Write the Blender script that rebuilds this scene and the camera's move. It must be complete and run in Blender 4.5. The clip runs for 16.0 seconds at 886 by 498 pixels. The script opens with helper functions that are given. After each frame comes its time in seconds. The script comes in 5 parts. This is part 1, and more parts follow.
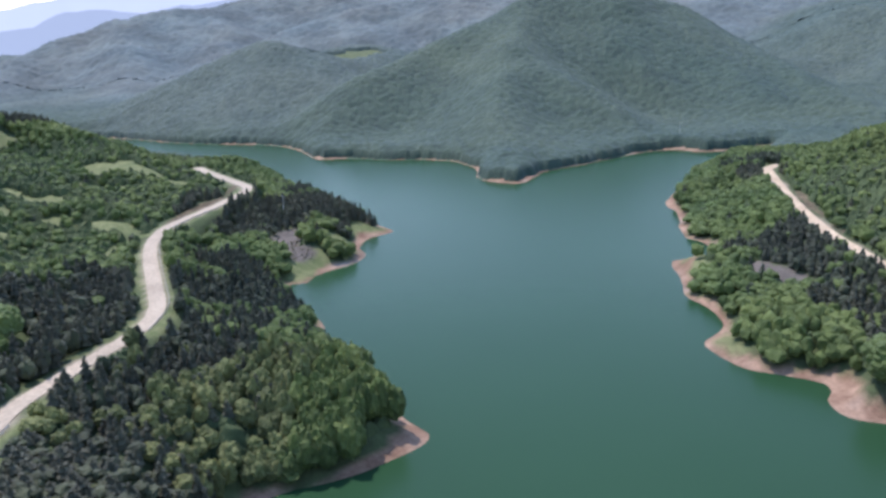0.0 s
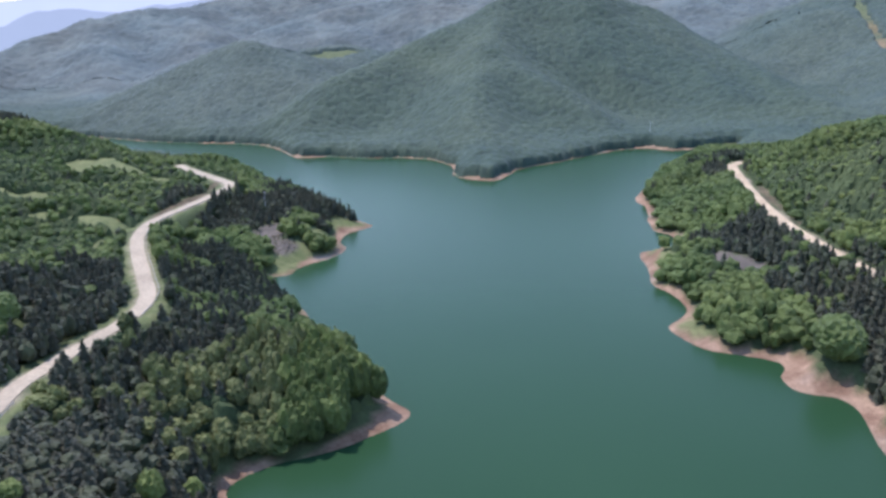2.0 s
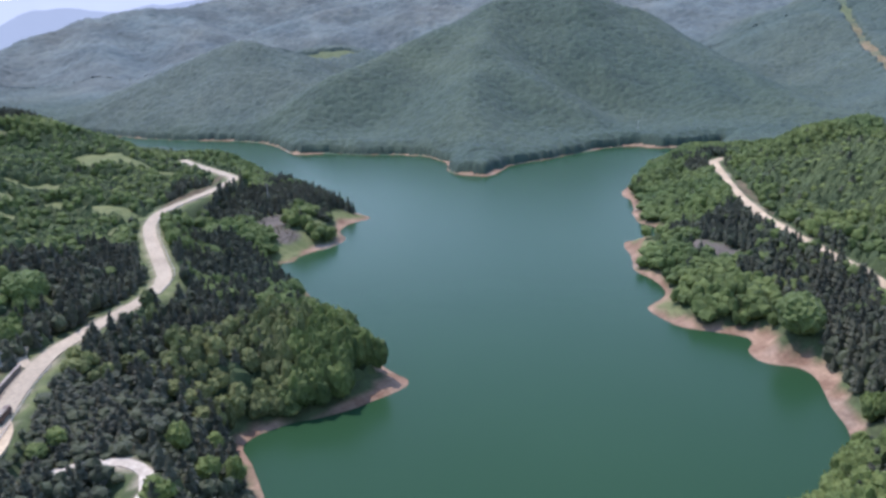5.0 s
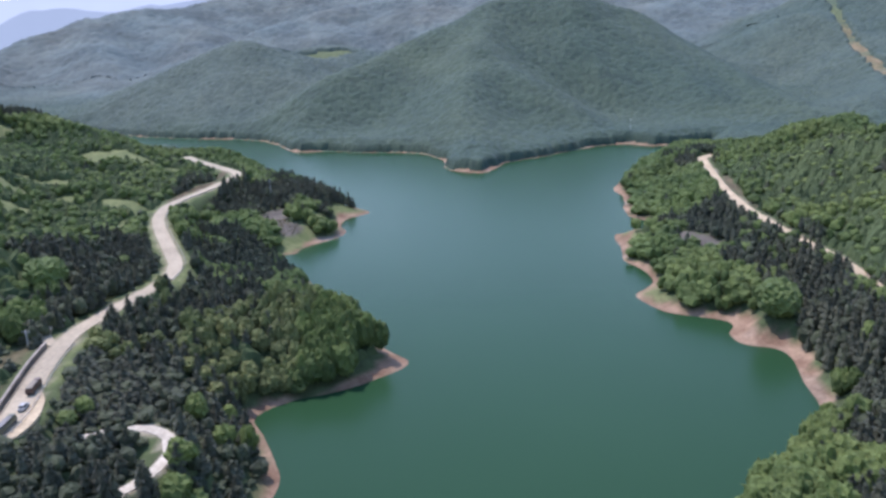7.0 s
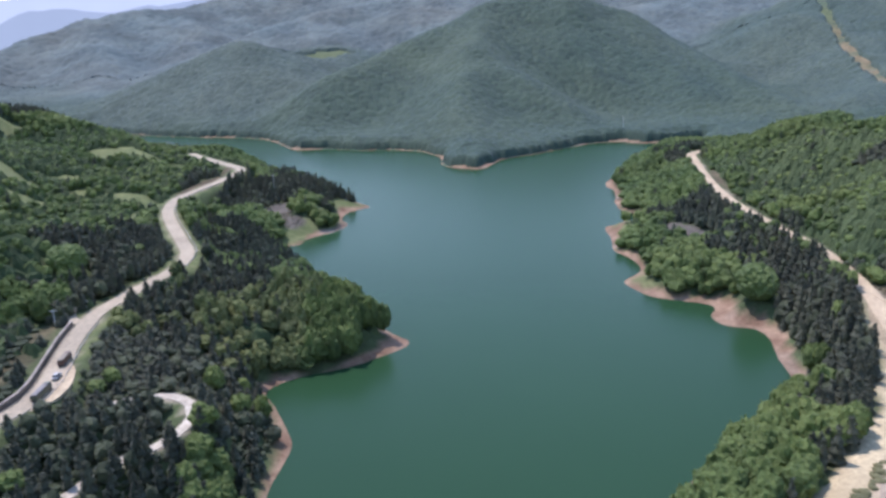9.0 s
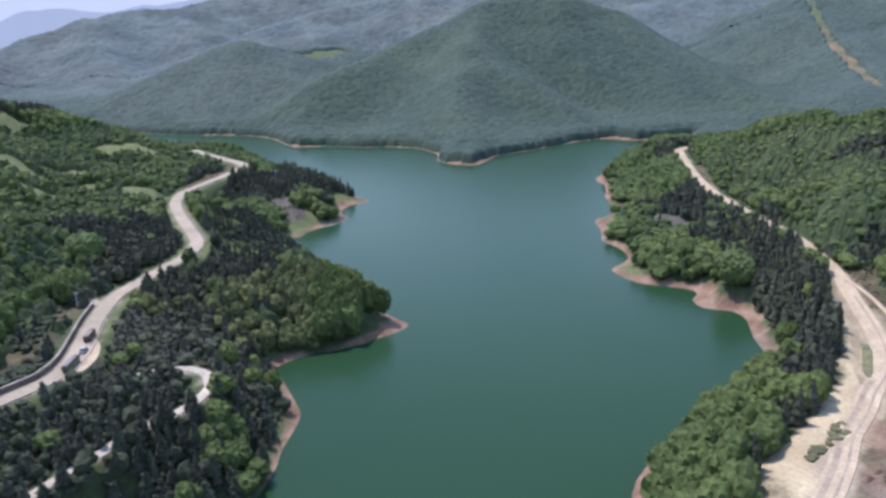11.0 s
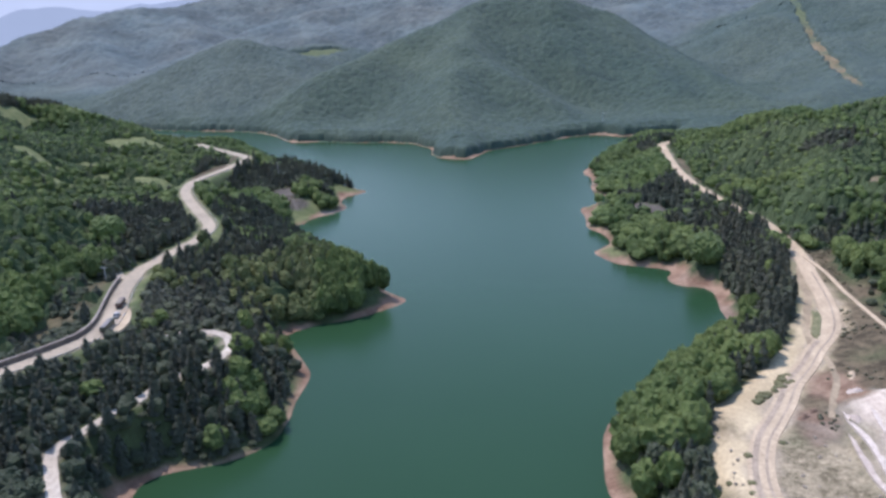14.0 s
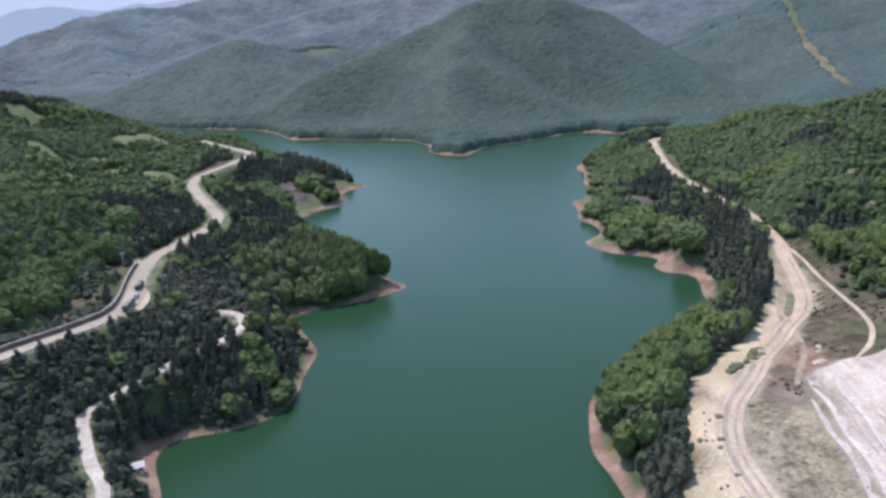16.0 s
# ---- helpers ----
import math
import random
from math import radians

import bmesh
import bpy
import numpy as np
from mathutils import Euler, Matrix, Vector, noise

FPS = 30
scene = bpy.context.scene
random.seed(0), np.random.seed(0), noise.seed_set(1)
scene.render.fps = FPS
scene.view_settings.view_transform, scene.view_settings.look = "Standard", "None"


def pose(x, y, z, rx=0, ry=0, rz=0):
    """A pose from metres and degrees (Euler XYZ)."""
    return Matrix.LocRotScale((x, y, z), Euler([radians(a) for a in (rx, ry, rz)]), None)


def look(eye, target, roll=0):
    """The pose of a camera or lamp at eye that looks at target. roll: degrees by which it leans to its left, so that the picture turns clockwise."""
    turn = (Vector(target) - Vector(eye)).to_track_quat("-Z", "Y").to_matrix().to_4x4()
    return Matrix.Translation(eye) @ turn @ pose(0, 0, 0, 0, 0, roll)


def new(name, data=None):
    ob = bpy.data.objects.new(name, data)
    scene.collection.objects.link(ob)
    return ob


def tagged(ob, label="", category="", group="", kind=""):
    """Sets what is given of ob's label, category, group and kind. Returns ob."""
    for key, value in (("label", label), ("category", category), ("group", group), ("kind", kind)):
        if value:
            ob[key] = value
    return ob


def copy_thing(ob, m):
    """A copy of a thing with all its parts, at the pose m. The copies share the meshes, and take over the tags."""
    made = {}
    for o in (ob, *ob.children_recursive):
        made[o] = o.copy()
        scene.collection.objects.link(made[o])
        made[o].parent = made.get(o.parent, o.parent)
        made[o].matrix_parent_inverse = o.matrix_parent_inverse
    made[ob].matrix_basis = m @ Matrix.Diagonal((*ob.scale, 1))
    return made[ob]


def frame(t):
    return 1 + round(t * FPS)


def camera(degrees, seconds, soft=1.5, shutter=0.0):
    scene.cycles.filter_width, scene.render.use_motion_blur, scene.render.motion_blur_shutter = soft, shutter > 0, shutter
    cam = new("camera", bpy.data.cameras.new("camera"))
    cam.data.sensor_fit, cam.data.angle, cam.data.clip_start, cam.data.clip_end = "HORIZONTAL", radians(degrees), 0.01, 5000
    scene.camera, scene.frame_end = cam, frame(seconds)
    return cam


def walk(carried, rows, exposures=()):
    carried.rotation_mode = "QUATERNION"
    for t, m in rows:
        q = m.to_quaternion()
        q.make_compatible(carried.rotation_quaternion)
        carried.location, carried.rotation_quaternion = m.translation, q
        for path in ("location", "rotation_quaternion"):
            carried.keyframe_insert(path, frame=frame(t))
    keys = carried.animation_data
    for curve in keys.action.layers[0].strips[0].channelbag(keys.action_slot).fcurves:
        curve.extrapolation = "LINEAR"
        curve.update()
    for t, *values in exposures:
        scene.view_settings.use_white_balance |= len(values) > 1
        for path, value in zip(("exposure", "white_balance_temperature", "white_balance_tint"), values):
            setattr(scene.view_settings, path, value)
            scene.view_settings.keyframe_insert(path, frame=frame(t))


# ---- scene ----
cam = camera(59.2, 16.0, soft=3.0)
PATH = [
    (0, (-0.248, 72.309, 118.984), (-0.424, 74.225, 118.435), -2.8),
    (0.5, (-0.041, 68.565, 118.984), (-0.186, 70.483, 118.434), -2.8),
    (1, (-0.08, 64.576, 118.998), (-0.203, 66.495, 118.449), -2.7),
    (1.5, (-0.116, 60.763, 118.99), (-0.235, 62.683, 118.442), -2.6),
    (2, (-0.116, 56.864, 119.015), (-0.231, 58.783, 118.466), -2.5),
    (2.5, (0.012, 53.146, 119.02), (-0.101, 55.066, 118.472), -2.4),
    (3, (0.146, 49.255, 119.001), (0.036, 51.175, 118.453), -2.4),
    (3.5, (0.37, 45.208, 119.118), (0.262, 47.128, 118.57), -2.3),
    (4, (0.306, 40.962, 119.175), (0.203, 42.883, 118.627), -2.3),
    (6.5, (0.257, 20.193, 119.131), (0.164, 22.114, 118.584), -2.2),
    (7, (0.289, 15.628, 119.152), (0.2, 17.55, 118.605), -2.2),
    (7.5, (0.58, 10.988, 119.115), (0.492, 12.91, 118.568), -2.2),
    (8, (0.554, 6.17, 119.064), (0.469, 8.092, 118.518), -2.2),
    (8.5, (0.39, 1.382, 119.149), (0.307, 3.304, 118.603), -2.2),
    (9, (0.203, -3.587, 119.09), (0.123, -1.665, 118.544), -2.2),
    (11.5, (0.171, -28.249, 119.481), (0.106, -26.326, 118.933), -2.1),
    (12, (0.184, -33.429, 119.515), (0.122, -31.507, 118.967), -2.0),
    (12.5, (0.067, -38.354, 119.527), (0.008, -36.432, 118.979), -2.0),
    (13, (0.168, -43.505, 119.56), (0.111, -41.583, 119.011), -2.0),
    (13.5, (0.097, -48.493, 119.59), (0.044, -46.57, 119.041), -2.0),
    (14, (0.219, -53.494, 119.545), (0.168, -51.572, 118.996), -2.0),
    (14.5, (0.309, -58.319, 119.57), (0.26, -56.396, 119.02), -2.0),
    (15, (0.273, -63.485, 119.686), (0.226, -61.563, 119.135), -2.0),
    (15.5, (0.196, -68.643, 119.665), (0.151, -66.72, 119.115), -1.9),
    (16, (0.245, -73.673, 119.644), (0.201, -71.751, 119.094), -2.0),
]
walk(cam, [(t, look(eye, target, roll)) for t, eye, target, roll in PATH], [(0, 1.1, 6010, 26), (5, 1.06, 6010, 26), (10, 0.95, 6010, 26), (16, 0.82, 6010, 26)])

# ---- light ----
SUN_AZ, SUN_EL = 313.0, 63.0          # compass degrees clockwise from +y, and height
world = bpy.data.worlds.new("sky_world")
scene.world = world
world.use_nodes = True
_wn, _wl = world.node_tree.nodes, world.node_tree.links
_sky = _wn.new("ShaderNodeTexSky")
_sky.sky_type = "NISHITA"
_sky.sun_disc = False
_sky.sun_elevation, _sky.sun_rotation = radians(SUN_EL), radians(SUN_AZ)
_sky.air_density, _sky.dust_density, _sky.ozone_density = 1.6, 0.3, 3.0
_bg = _wn["Background"]
_bg.inputs["Strength"].default_value = 0.15
_wl.new(_sky.outputs["Color"], _bg.inputs["Color"])
sun = new("sun", bpy.data.lights.new("sun", "SUN"))
sun.data.energy, sun.data.angle, sun.data.color = 2.8, radians(1.0), (1.0, 0.95, 0.87)
_az, _el = radians(SUN_AZ), radians(SUN_EL)
_to_sun = Vector((math.sin(_az) * math.cos(_el), math.cos(_az) * math.cos(_el), math.sin(_el)))
sun.matrix_world = look(_to_sun * 300, (0, 0, 0))


# ---- materials ----
class Nodes:
    """A small builder for node materials."""

    def __init__(self, name, rough=0.9, spec=0.2):
        self.mat = bpy.data.materials.new(name)
        self.mat.use_nodes = True
        self.n, self.l = self.mat.node_tree.nodes, self.mat.node_tree.links
        self.bsdf = self.n["Principled BSDF"]
        self.bsdf.inputs["Roughness"].default_value = rough
        self.bsdf.inputs["Specular IOR Level"].default_value = spec
        self.pos = self.n.new("ShaderNodeNewGeometry").outputs["Position"]

    def noise(self, scale, detail=4.0, rough=0.55, vector=None):
        node = self.n.new("ShaderNodeTexNoise")
        node.inputs["Scale"].default_value = scale
        node.inputs["Detail"].default_value = detail
        node.inputs["Roughness"].default_value = rough
        self.l.new(vector or self.pos, node.inputs["Vector"])
        return node.outputs["Fac"]

    def ramp(self, fac, stops):
        node = self.n.new("ShaderNodeValToRGB")
        while len(node.color_ramp.elements) < len(stops):
            node.color_ramp.elements.new(0.5)
        for e, (p, c) in zip(node.color_ramp.elements, stops):
            e.position = p
            e.color = (*c, 1) if len(c) == 3 else (c[0], c[0], c[0], 1)
        self.l.new(fac, node.inputs["Fac"])
        return node.outputs["Color"]

    def mix(self, fac, a, b, mode="MIX"):
        node = self.n.new("ShaderNodeMix")
        node.data_type, node.blend_type = "RGBA", mode
        for sock, v in ((node.inputs[0], fac), (node.inputs[6], a), (node.inputs[7], b)):
            if hasattr(v, "is_linked"):
                self.l.new(v, sock)
            else:
                sock.default_value = v if isinstance(v, (int, float)) else (*v, 1)
        return node.outputs[2]

    def maths(self, op, a, b):
        node = self.n.new("ShaderNodeMath")
        node.operation = op
        for sock, v in zip(node.inputs, (a, b)):
            if hasattr(v, "is_linked"):
                self.l.new(v, sock)
            else:
                sock.default_value = v
        return node.outputs[0]

    def attr(self, name):
        node = self.n.new("ShaderNodeAttribute")
        node.attribute_name = name
        return node.outputs["Fac"]

    def color(self, c):
        self.l.new(c, self.bsdf.inputs["Base Color"])
        return self

    def bump(self, height, strength=0.5, distance=0.3):
        node = self.n.new("ShaderNodeBump")
        node.inputs["Strength"].default_value = strength
        node.inputs["Distance"].default_value = distance
        self.l.new(height, node.inputs["Height"])
        self.l.new(node.outputs["Normal"], self.bsdf.inputs["Normal"])
        return self


def two_scale(name, dark, light, big, small, rough=0.9, bump=0.4, distance=0.2):
    m = Nodes(name, rough)
    a = m.ramp(m.noise(big, 5), [(0.35, dark), (0.65, light)])
    b = m.ramp(m.noise(small, 6, 0.65), [(0.3, (0.72,)), (0.7, (1.25,))])
    m.color(m.mix(1.0, a, b, "MULTIPLY")).bump(m.noise(small, 6, 0.65), bump, distance)
    return m.mat


def ground_material():
    """Forest floor, meadow, bare soil, pale quarry spoil and the earthen strand, each with its own mask."""
    m = Nodes("ground_cover", 0.95, 0.1)
    fine, mid, big = m.noise(0.9, 6, 0.7), m.noise(0.12, 5), m.noise(0.018, 4)
    floor = m.mix(m.ramp(mid, [(0.35, (0,)), (0.65, (1,))]), (0.044, 0.056, 0.026), (0.070, 0.092, 0.039))
    grass = m.mix(m.ramp(m.mix(0.5, mid, m.noise(0.35, 5, 0.65)), [(0.38, (0,)), (0.62, (1,))]), (0.088, 0.110, 0.042), (0.150, 0.160, 0.072))
    cover = m.mix(m.ramp(mid, [(0.3, (0,)), (0.7, (1,))]), (0.056, 0.080, 0.052), (0.085, 0.112, 0.072))
    floor = m.mix(m.attr("canopy"), floor, cover)
    c = m.mix(m.attr("meadow"), floor, grass)
    soil = m.mix(m.ramp(m.mix(0.6, mid, m.noise(0.3, 7, 0.75)), [(0.42, (0,)), (0.59, (1,))]), (0.052, 0.043, 0.026), (0.142, 0.112, 0.068))
    c = m.mix(m.attr("soil"), c, soil)
    sand = m.mix(m.ramp(m.noise(0.06, 6), [(0.35, (0,)), (0.65, (1,))]), (0.350, 0.283, 0.170), (0.480, 0.397, 0.245))
    c = m.mix(m.attr("sand"), c, sand)
    drawn = m.n.new("ShaderNodeMapping")
    drawn.inputs["Scale"].default_value, drawn.inputs["Rotation"].default_value = (1.0, 0.09, 1.0), (0, 0, radians(-8))
    m.l.new(m.pos, drawn.inputs["Vector"])
    scraped = m.mix(0.5, m.noise(0.05, 7, 0.65), m.noise(0.45, 6, 0.65, drawn.outputs[0]))
    spoil = m.mix(m.ramp(scraped, [(0.41, (0,)), (0.58, (1,))]), (0.315, 0.258, 0.194), (0.475, 0.402, 0.312))
    c = m.mix(m.attr("spoil"), c, spoil)
    rubble = m.mix(m.ramp(m.mix(0.55, m.noise(0.09, 6, 0.65), m.noise(0.6, 8, 0.8)), [(0.44, (0,)), (0.565, (1,))]), (0.104, 0.088, 0.052), (0.305, 0.254, 0.163))
    c = m.mix(m.attr("rubble"), c, rubble)
    bare = m.mix(m.ramp(mid, [(0.3, (0,)), (0.7, (1,))]), (0.078, 0.070, 0.058), (0.128, 0.113, 0.092))
    c = m.mix(m.attr("bare"), c, bare)
    patchy = m.ramp(m.noise(0.09, 6, 0.6), [(0.38, (0,)), (0.62, (1,))])
    red_earth, grey_earth = m.mix(patchy, (0.150, 0.092, 0.059), (0.266, 0.180, 0.120)), m.mix(patchy, (0.138, 0.112, 0.084), (0.245, 0.206, 0.160))
    strand = m.mix(m.ramp(m.noise(0.021, 3), [(0.54, (0,)), (0.68, (1,))]), red_earth, grey_earth)
    c = m.mix(m.attr("strand"), c, strand)
    gravel = m.mix(m.ramp(mid, [(0.3, (0,)), (0.7, (1,))]), (0.231, 0.193, 0.140), (0.336, 0.283, 0.210))
    c = m.mix(m.attr("gravel"), c, gravel)
    c = m.mix(1.0, c, m.ramp(fine, [(0.25, (0.65,)), (0.75, (1.3,))]), "MULTIPLY")
    m.color(c).bump(fine, 0.5, 0.5)
    return m.mat


def leaf_material(name, dark, light, through_leaf=0.25, sheen=0.12):
    m = Nodes(name, 0.75, 0.15)
    geo = m.n.new("ShaderNodeNewGeometry")
    info = m.n.new("ShaderNodeObjectInfo")
    stand = m.mix(0.55, m.noise(0.085, 3), m.noise(0.028, 2))
    fac = m.maths("ADD", m.maths("ADD", m.maths("MULTIPLY", geo.outputs["Random Per Island"], 0.12), m.maths("MULTIPLY", m.attr("tree"), 0.62)), m.maths("MULTIPLY", stand, 1.2))
    fac = m.maths("ADD", fac, m.maths("SUBTRACT", m.maths("MULTIPLY", info.outputs["Random"], 0.2), 0.29))
    c = m.ramp(fac, [(0.35, dark), (0.95, light)])
    c = m.mix(1.0, c, m.ramp(m.noise(0.012, 3), [(0.3, (0.75, 0.85, 0.8)), (0.7, (1.2, 1.12, 1.0))]), "MULTIPLY")
    c = m.mix(1.0, c, m.ramp(m.noise(0.8, 4, 0.7), [(0.3, (0.72,)), (0.7, (1.28,))]), "MULTIPLY")
    m.color(c).bump(m.noise(0.9, 4, 0.7), 0.8, 0.6)
    m.bsdf.inputs["Sheen Weight"].default_value = sheen
    m.bsdf.inputs["Sheen Roughness"].default_value = 0.5
    trans = m.n.new("ShaderNodeBsdfTranslucent")
    m.l.new(c, trans.inputs["Color"])
    mixer = m.n.new("ShaderNodeMixShader")
    mixer.inputs[0].default_value = through_leaf
    m.l.new(m.bsdf.outputs[0], mixer.inputs[1])
    m.l.new(trans.outputs[0], mixer.inputs[2])
    m.l.new(mixer.outputs[0], m.n["Material Output"].inputs["Surface"])
    return m.mat


def canopy_material(name, dark, light, pale=None, sheen=0.0):
    """Treetops far off: each crown a little different, stands that change over the slope."""
    m = Nodes(name, 0.85, 0.1)
    fac = m.maths("ADD", m.maths("MULTIPLY", m.attr("tree"), 0.4), m.maths("MULTIPLY", m.noise(0.02, 4), 0.7))
    c = m.ramp(fac, [(0.25, dark), (0.8, light)])
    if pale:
        # distance haze painted in: a paler, bluer foliage colour by each place's share
        hazed_wood = m.mix(1.0, m.ramp(fac, [(0.25, pale[0]), (0.8, pale[1])]), m.ramp(m.noise(0.011, 5, 0.6), [(0.36, (0.78,)), (0.66, (1.3,))]), "MULTIPLY")
        c = m.mix(m.attr("haze_share"), c, hazed_wood)
    c = m.mix(1.0, c, m.ramp(m.noise(0.006, 3), [(0.3, (0.82, 0.9, 0.92)), (0.7, (1.14, 1.08, 1.0))]), "MULTIPLY")
    c = m.mix(1.0, c, m.ramp(m.noise(0.45, 3, 0.6), [(0.3, (0.82,)), (0.7, (1.18,))]), "MULTIPLY")
    m.color(c).bump(m.noise(0.55, 4, 0.65), 0.35 if pale else 0.7, 0.8)
    # blue-tinted sheen adds to the painted haze of the far woods
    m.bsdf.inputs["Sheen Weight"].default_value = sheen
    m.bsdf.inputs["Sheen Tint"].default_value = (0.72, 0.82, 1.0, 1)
    return m.mat


def water_material():
    m = Nodes("lake_water", 0.25, 0.135)
    m.bsdf.inputs["IOR"].default_value = 1.33
    m.color(m.ramp(m.noise(0.006, 3), [(0.3, (0.0142, 0.0420, 0.0176)), (0.7, (0.0172, 0.0478, 0.0210))]))
    m.bump(m.noise(0.55, 4, 0.6), 0.25, 0.15)
    return m.mat


M_GROUND, M_WATER = ground_material(), water_material()
M_ROAD = two_scale("worn_asphalt", (0.252, 0.210, 0.145), (0.336, 0.282, 0.197), 0.05, 0.7, 0.85, 0.2, 0.05)
M_DIRT = two_scale("packed_dirt", (0.326, 0.256, 0.164), (0.441, 0.350, 0.228), 0.08, 0.8, 0.95, 0.4, 0.1)
M_TRACK = two_scale("trodden_earth", (0.225, 0.178, 0.112), (0.32, 0.256, 0.162), 0.08, 0.8, 0.95, 0.4, 0.1)
M_GRAVEL = two_scale("white_gravel", (0.34, 0.298, 0.228), (0.46, 0.408, 0.318), 0.1, 0.9, 0.95, 0.4, 0.1)
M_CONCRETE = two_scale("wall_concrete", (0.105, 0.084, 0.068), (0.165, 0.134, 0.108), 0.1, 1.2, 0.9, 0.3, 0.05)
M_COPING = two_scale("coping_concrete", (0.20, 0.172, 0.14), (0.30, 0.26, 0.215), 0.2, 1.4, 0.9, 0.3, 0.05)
M_BARK = two_scale("bark", (0.06, 0.045, 0.035), (0.12, 0.09, 0.07), 0.8, 6.0)
M_OAK = leaf_material("broadleaf_foliage", (0.072, 0.108, 0.040), (0.170, 0.222, 0.078), 0.5, 0.05)
M_LIGHT = leaf_material("pale_broadleaf_foliage", (0.080, 0.120, 0.042), (0.142, 0.195, 0.070), 0.45)
M_DARKLEAF = leaf_material("dark_evergreen_foliage", (0.043, 0.053, 0.034), (0.082, 0.098, 0.056), 0.35)
M_PINE = leaf_material("conifer_foliage", (0.050, 0.056, 0.042), (0.095, 0.103, 0.072), 0.38)
M_MIXED = leaf_material("olive_mixed_foliage", (0.092, 0.112, 0.050), (0.205, 0.230, 0.096), 0.45, 0.05)
# base tones set bluish, and paler further off, to carry distance haze
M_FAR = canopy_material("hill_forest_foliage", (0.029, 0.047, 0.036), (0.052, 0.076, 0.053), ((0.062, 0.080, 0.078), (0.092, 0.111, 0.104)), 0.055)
M_COPPICE = canopy_material("coppice_foliage", (0.030, 0.045, 0.022), (0.065, 0.087, 0.038))


# ---- plan of the land ----
LEFT_SHORE = [(-40, -130), (-52, -40), (-62, 30), (-74, 80), (-82, 109), (-89, 123), (-91, 133), (-87, 140), (-77, 143), (-68, 147), (-59, 156), (-57, 170), (-57, 186),
              (-56, 204), (-60, 215), (-67, 229), (-73, 241), (-64, 252), (-48, 259), (-38, 267), (-26, 281), (-34, 292), (-42, 305), (-48, 321), (-55, 333),
              (-65, 346), (-72, 353), (-77, 364), (-82, 378), (-94, 398), (-105, 413), (-113, 427), (-102, 432), (-100, 443), (-92, 454), (-83, 465), (-80, 481), (-86, 494),
              (-84, 514), (-72, 529), (-86, 547), (-120, 596), (-158, 643), (-198, 714)]
BAY_SHORE = [(-252, 772), (-306, 813), (-420, 880), (-560, 950), (-660, 1010), (-560, 1060), (-400, 975), (-330, 946), (-288, 933), (-249, 911), (-222, 876), (-208, 852)]
FAR_SHORE = [(-192, 821), (-176, 812), (-143, 811), (-118, 797), (-86, 793), (-58, 781), (-42, 763), (-31, 738), (-27, 718), (-29, 701), (-23, 683), (-2, 666), (10, 666),
             (19, 687), (27, 710), (46, 727), (64, 740), (88, 761), (116, 786), (138, 798), (154, 799), (172, 782), (205, 790), (240, 812)]
RIGHT_SHORE = [(222, 770), (190, 735), (157, 706), (141, 690), (122, 637), (111, 613), (100, 581), (103, 560), (99, 532), (96, 500), (103, 489), (102, 470), (92, 460), (82, 457),
               (79, 446), (78, 428), (75, 405), (81, 391), (83, 373), (79, 362), (70, 351), (74, 338), (82, 326), (102, 315), (98, 303), (100, 292), (110, 287), (112, 277),
               (108, 258), (106, 242), (95, 224), (80, 207), (66, 192), (53, 177), (46, 167), (41, 157), (38, 144), (37, 128), (40, 110), (43, 95), (52, 70), (50, 20), (40, -60), (20, -130)]


def rounded_loop(line):
    """A closed line through the given points with two more on each bend."""
    pts = np.array(line, float)
    a, b, c, d = np.roll(pts, 1, 0), pts, np.roll(pts, -1, 0), np.roll(pts, -2, 0)
    out = []
    for t in (0.0, 1 / 3, 2 / 3):
        out.append(0.5 * (2 * b + (c - a) * t + (2 * a - 5 * b + 4 * c - d) * t * t + (3 * b - a - 3 * c + d) * t**3))
    return [tuple(q) for q in np.stack(out, 1).reshape(-1, 2)]


LAKE = rounded_loop(LEFT_SHORE + BAY_SHORE + FAR_SHORE + RIGHT_SHORE)

ROAD_LEFT = [(-230, 626, 27), (-218, 610, 27), (-190, 576, 27), (-170, 552, 27), (-163, 535, 27), (-167, 492, 27), (-175, 448, 27), (-171, 420, 27), (-160, 392, 27), (-140, 352, 27),
             (-127, 325, 27), (-124, 303, 27), (-130, 270, 27), (-132.8, 252, 27), (-131.6, 239, 27), (-129, 225, 27), (-124, 206, 27), (-120.6, 193, 27), (-119.5, 184, 27), (-120.4, 176, 27), (-124, 169, 27), (-128.5, 161.5, 27), (-138, 148, 27),
             (-150, 128, 27), (-175, 95, 28), (-210, 60, 29), (-300, 0, 32)]
ROAD_RIGHT = [(176, 596, 21), (167, 587, 21), (162, 572, 21), (148, 484, 21), (143, 426, 21), (146, 379, 20), (153, 345, 18), (155, 318, 16.5), (151, 285, 15.6), (144.5, 258, 14.6), (140, 238, 14), (134.5, 219, 13.4),
              (129, 205.5, 13), (123, 196, 12.9), (115.5, 186.5, 12.8), (107, 174, 12.7), (98, 162.5, 12.6), (91, 150.5, 12.5), (84, 140, 12.5), (78, 131, 12.5), (72, 117, 12.5), (69, 103, 12.5), (69, 86, 12.5), (70, 70, 12.5), (72, 20, 13), (85, -80, 14)]
TRACK_RIGHT = [(151.5, 283, 15.8), (152, 262, 15), (149, 238, 14.5), (146.5, 212, 14.6), (144.5, 194, 15), (141, 179, 15.2), (133.5, 165, 15), (124, 155, 14.6)]
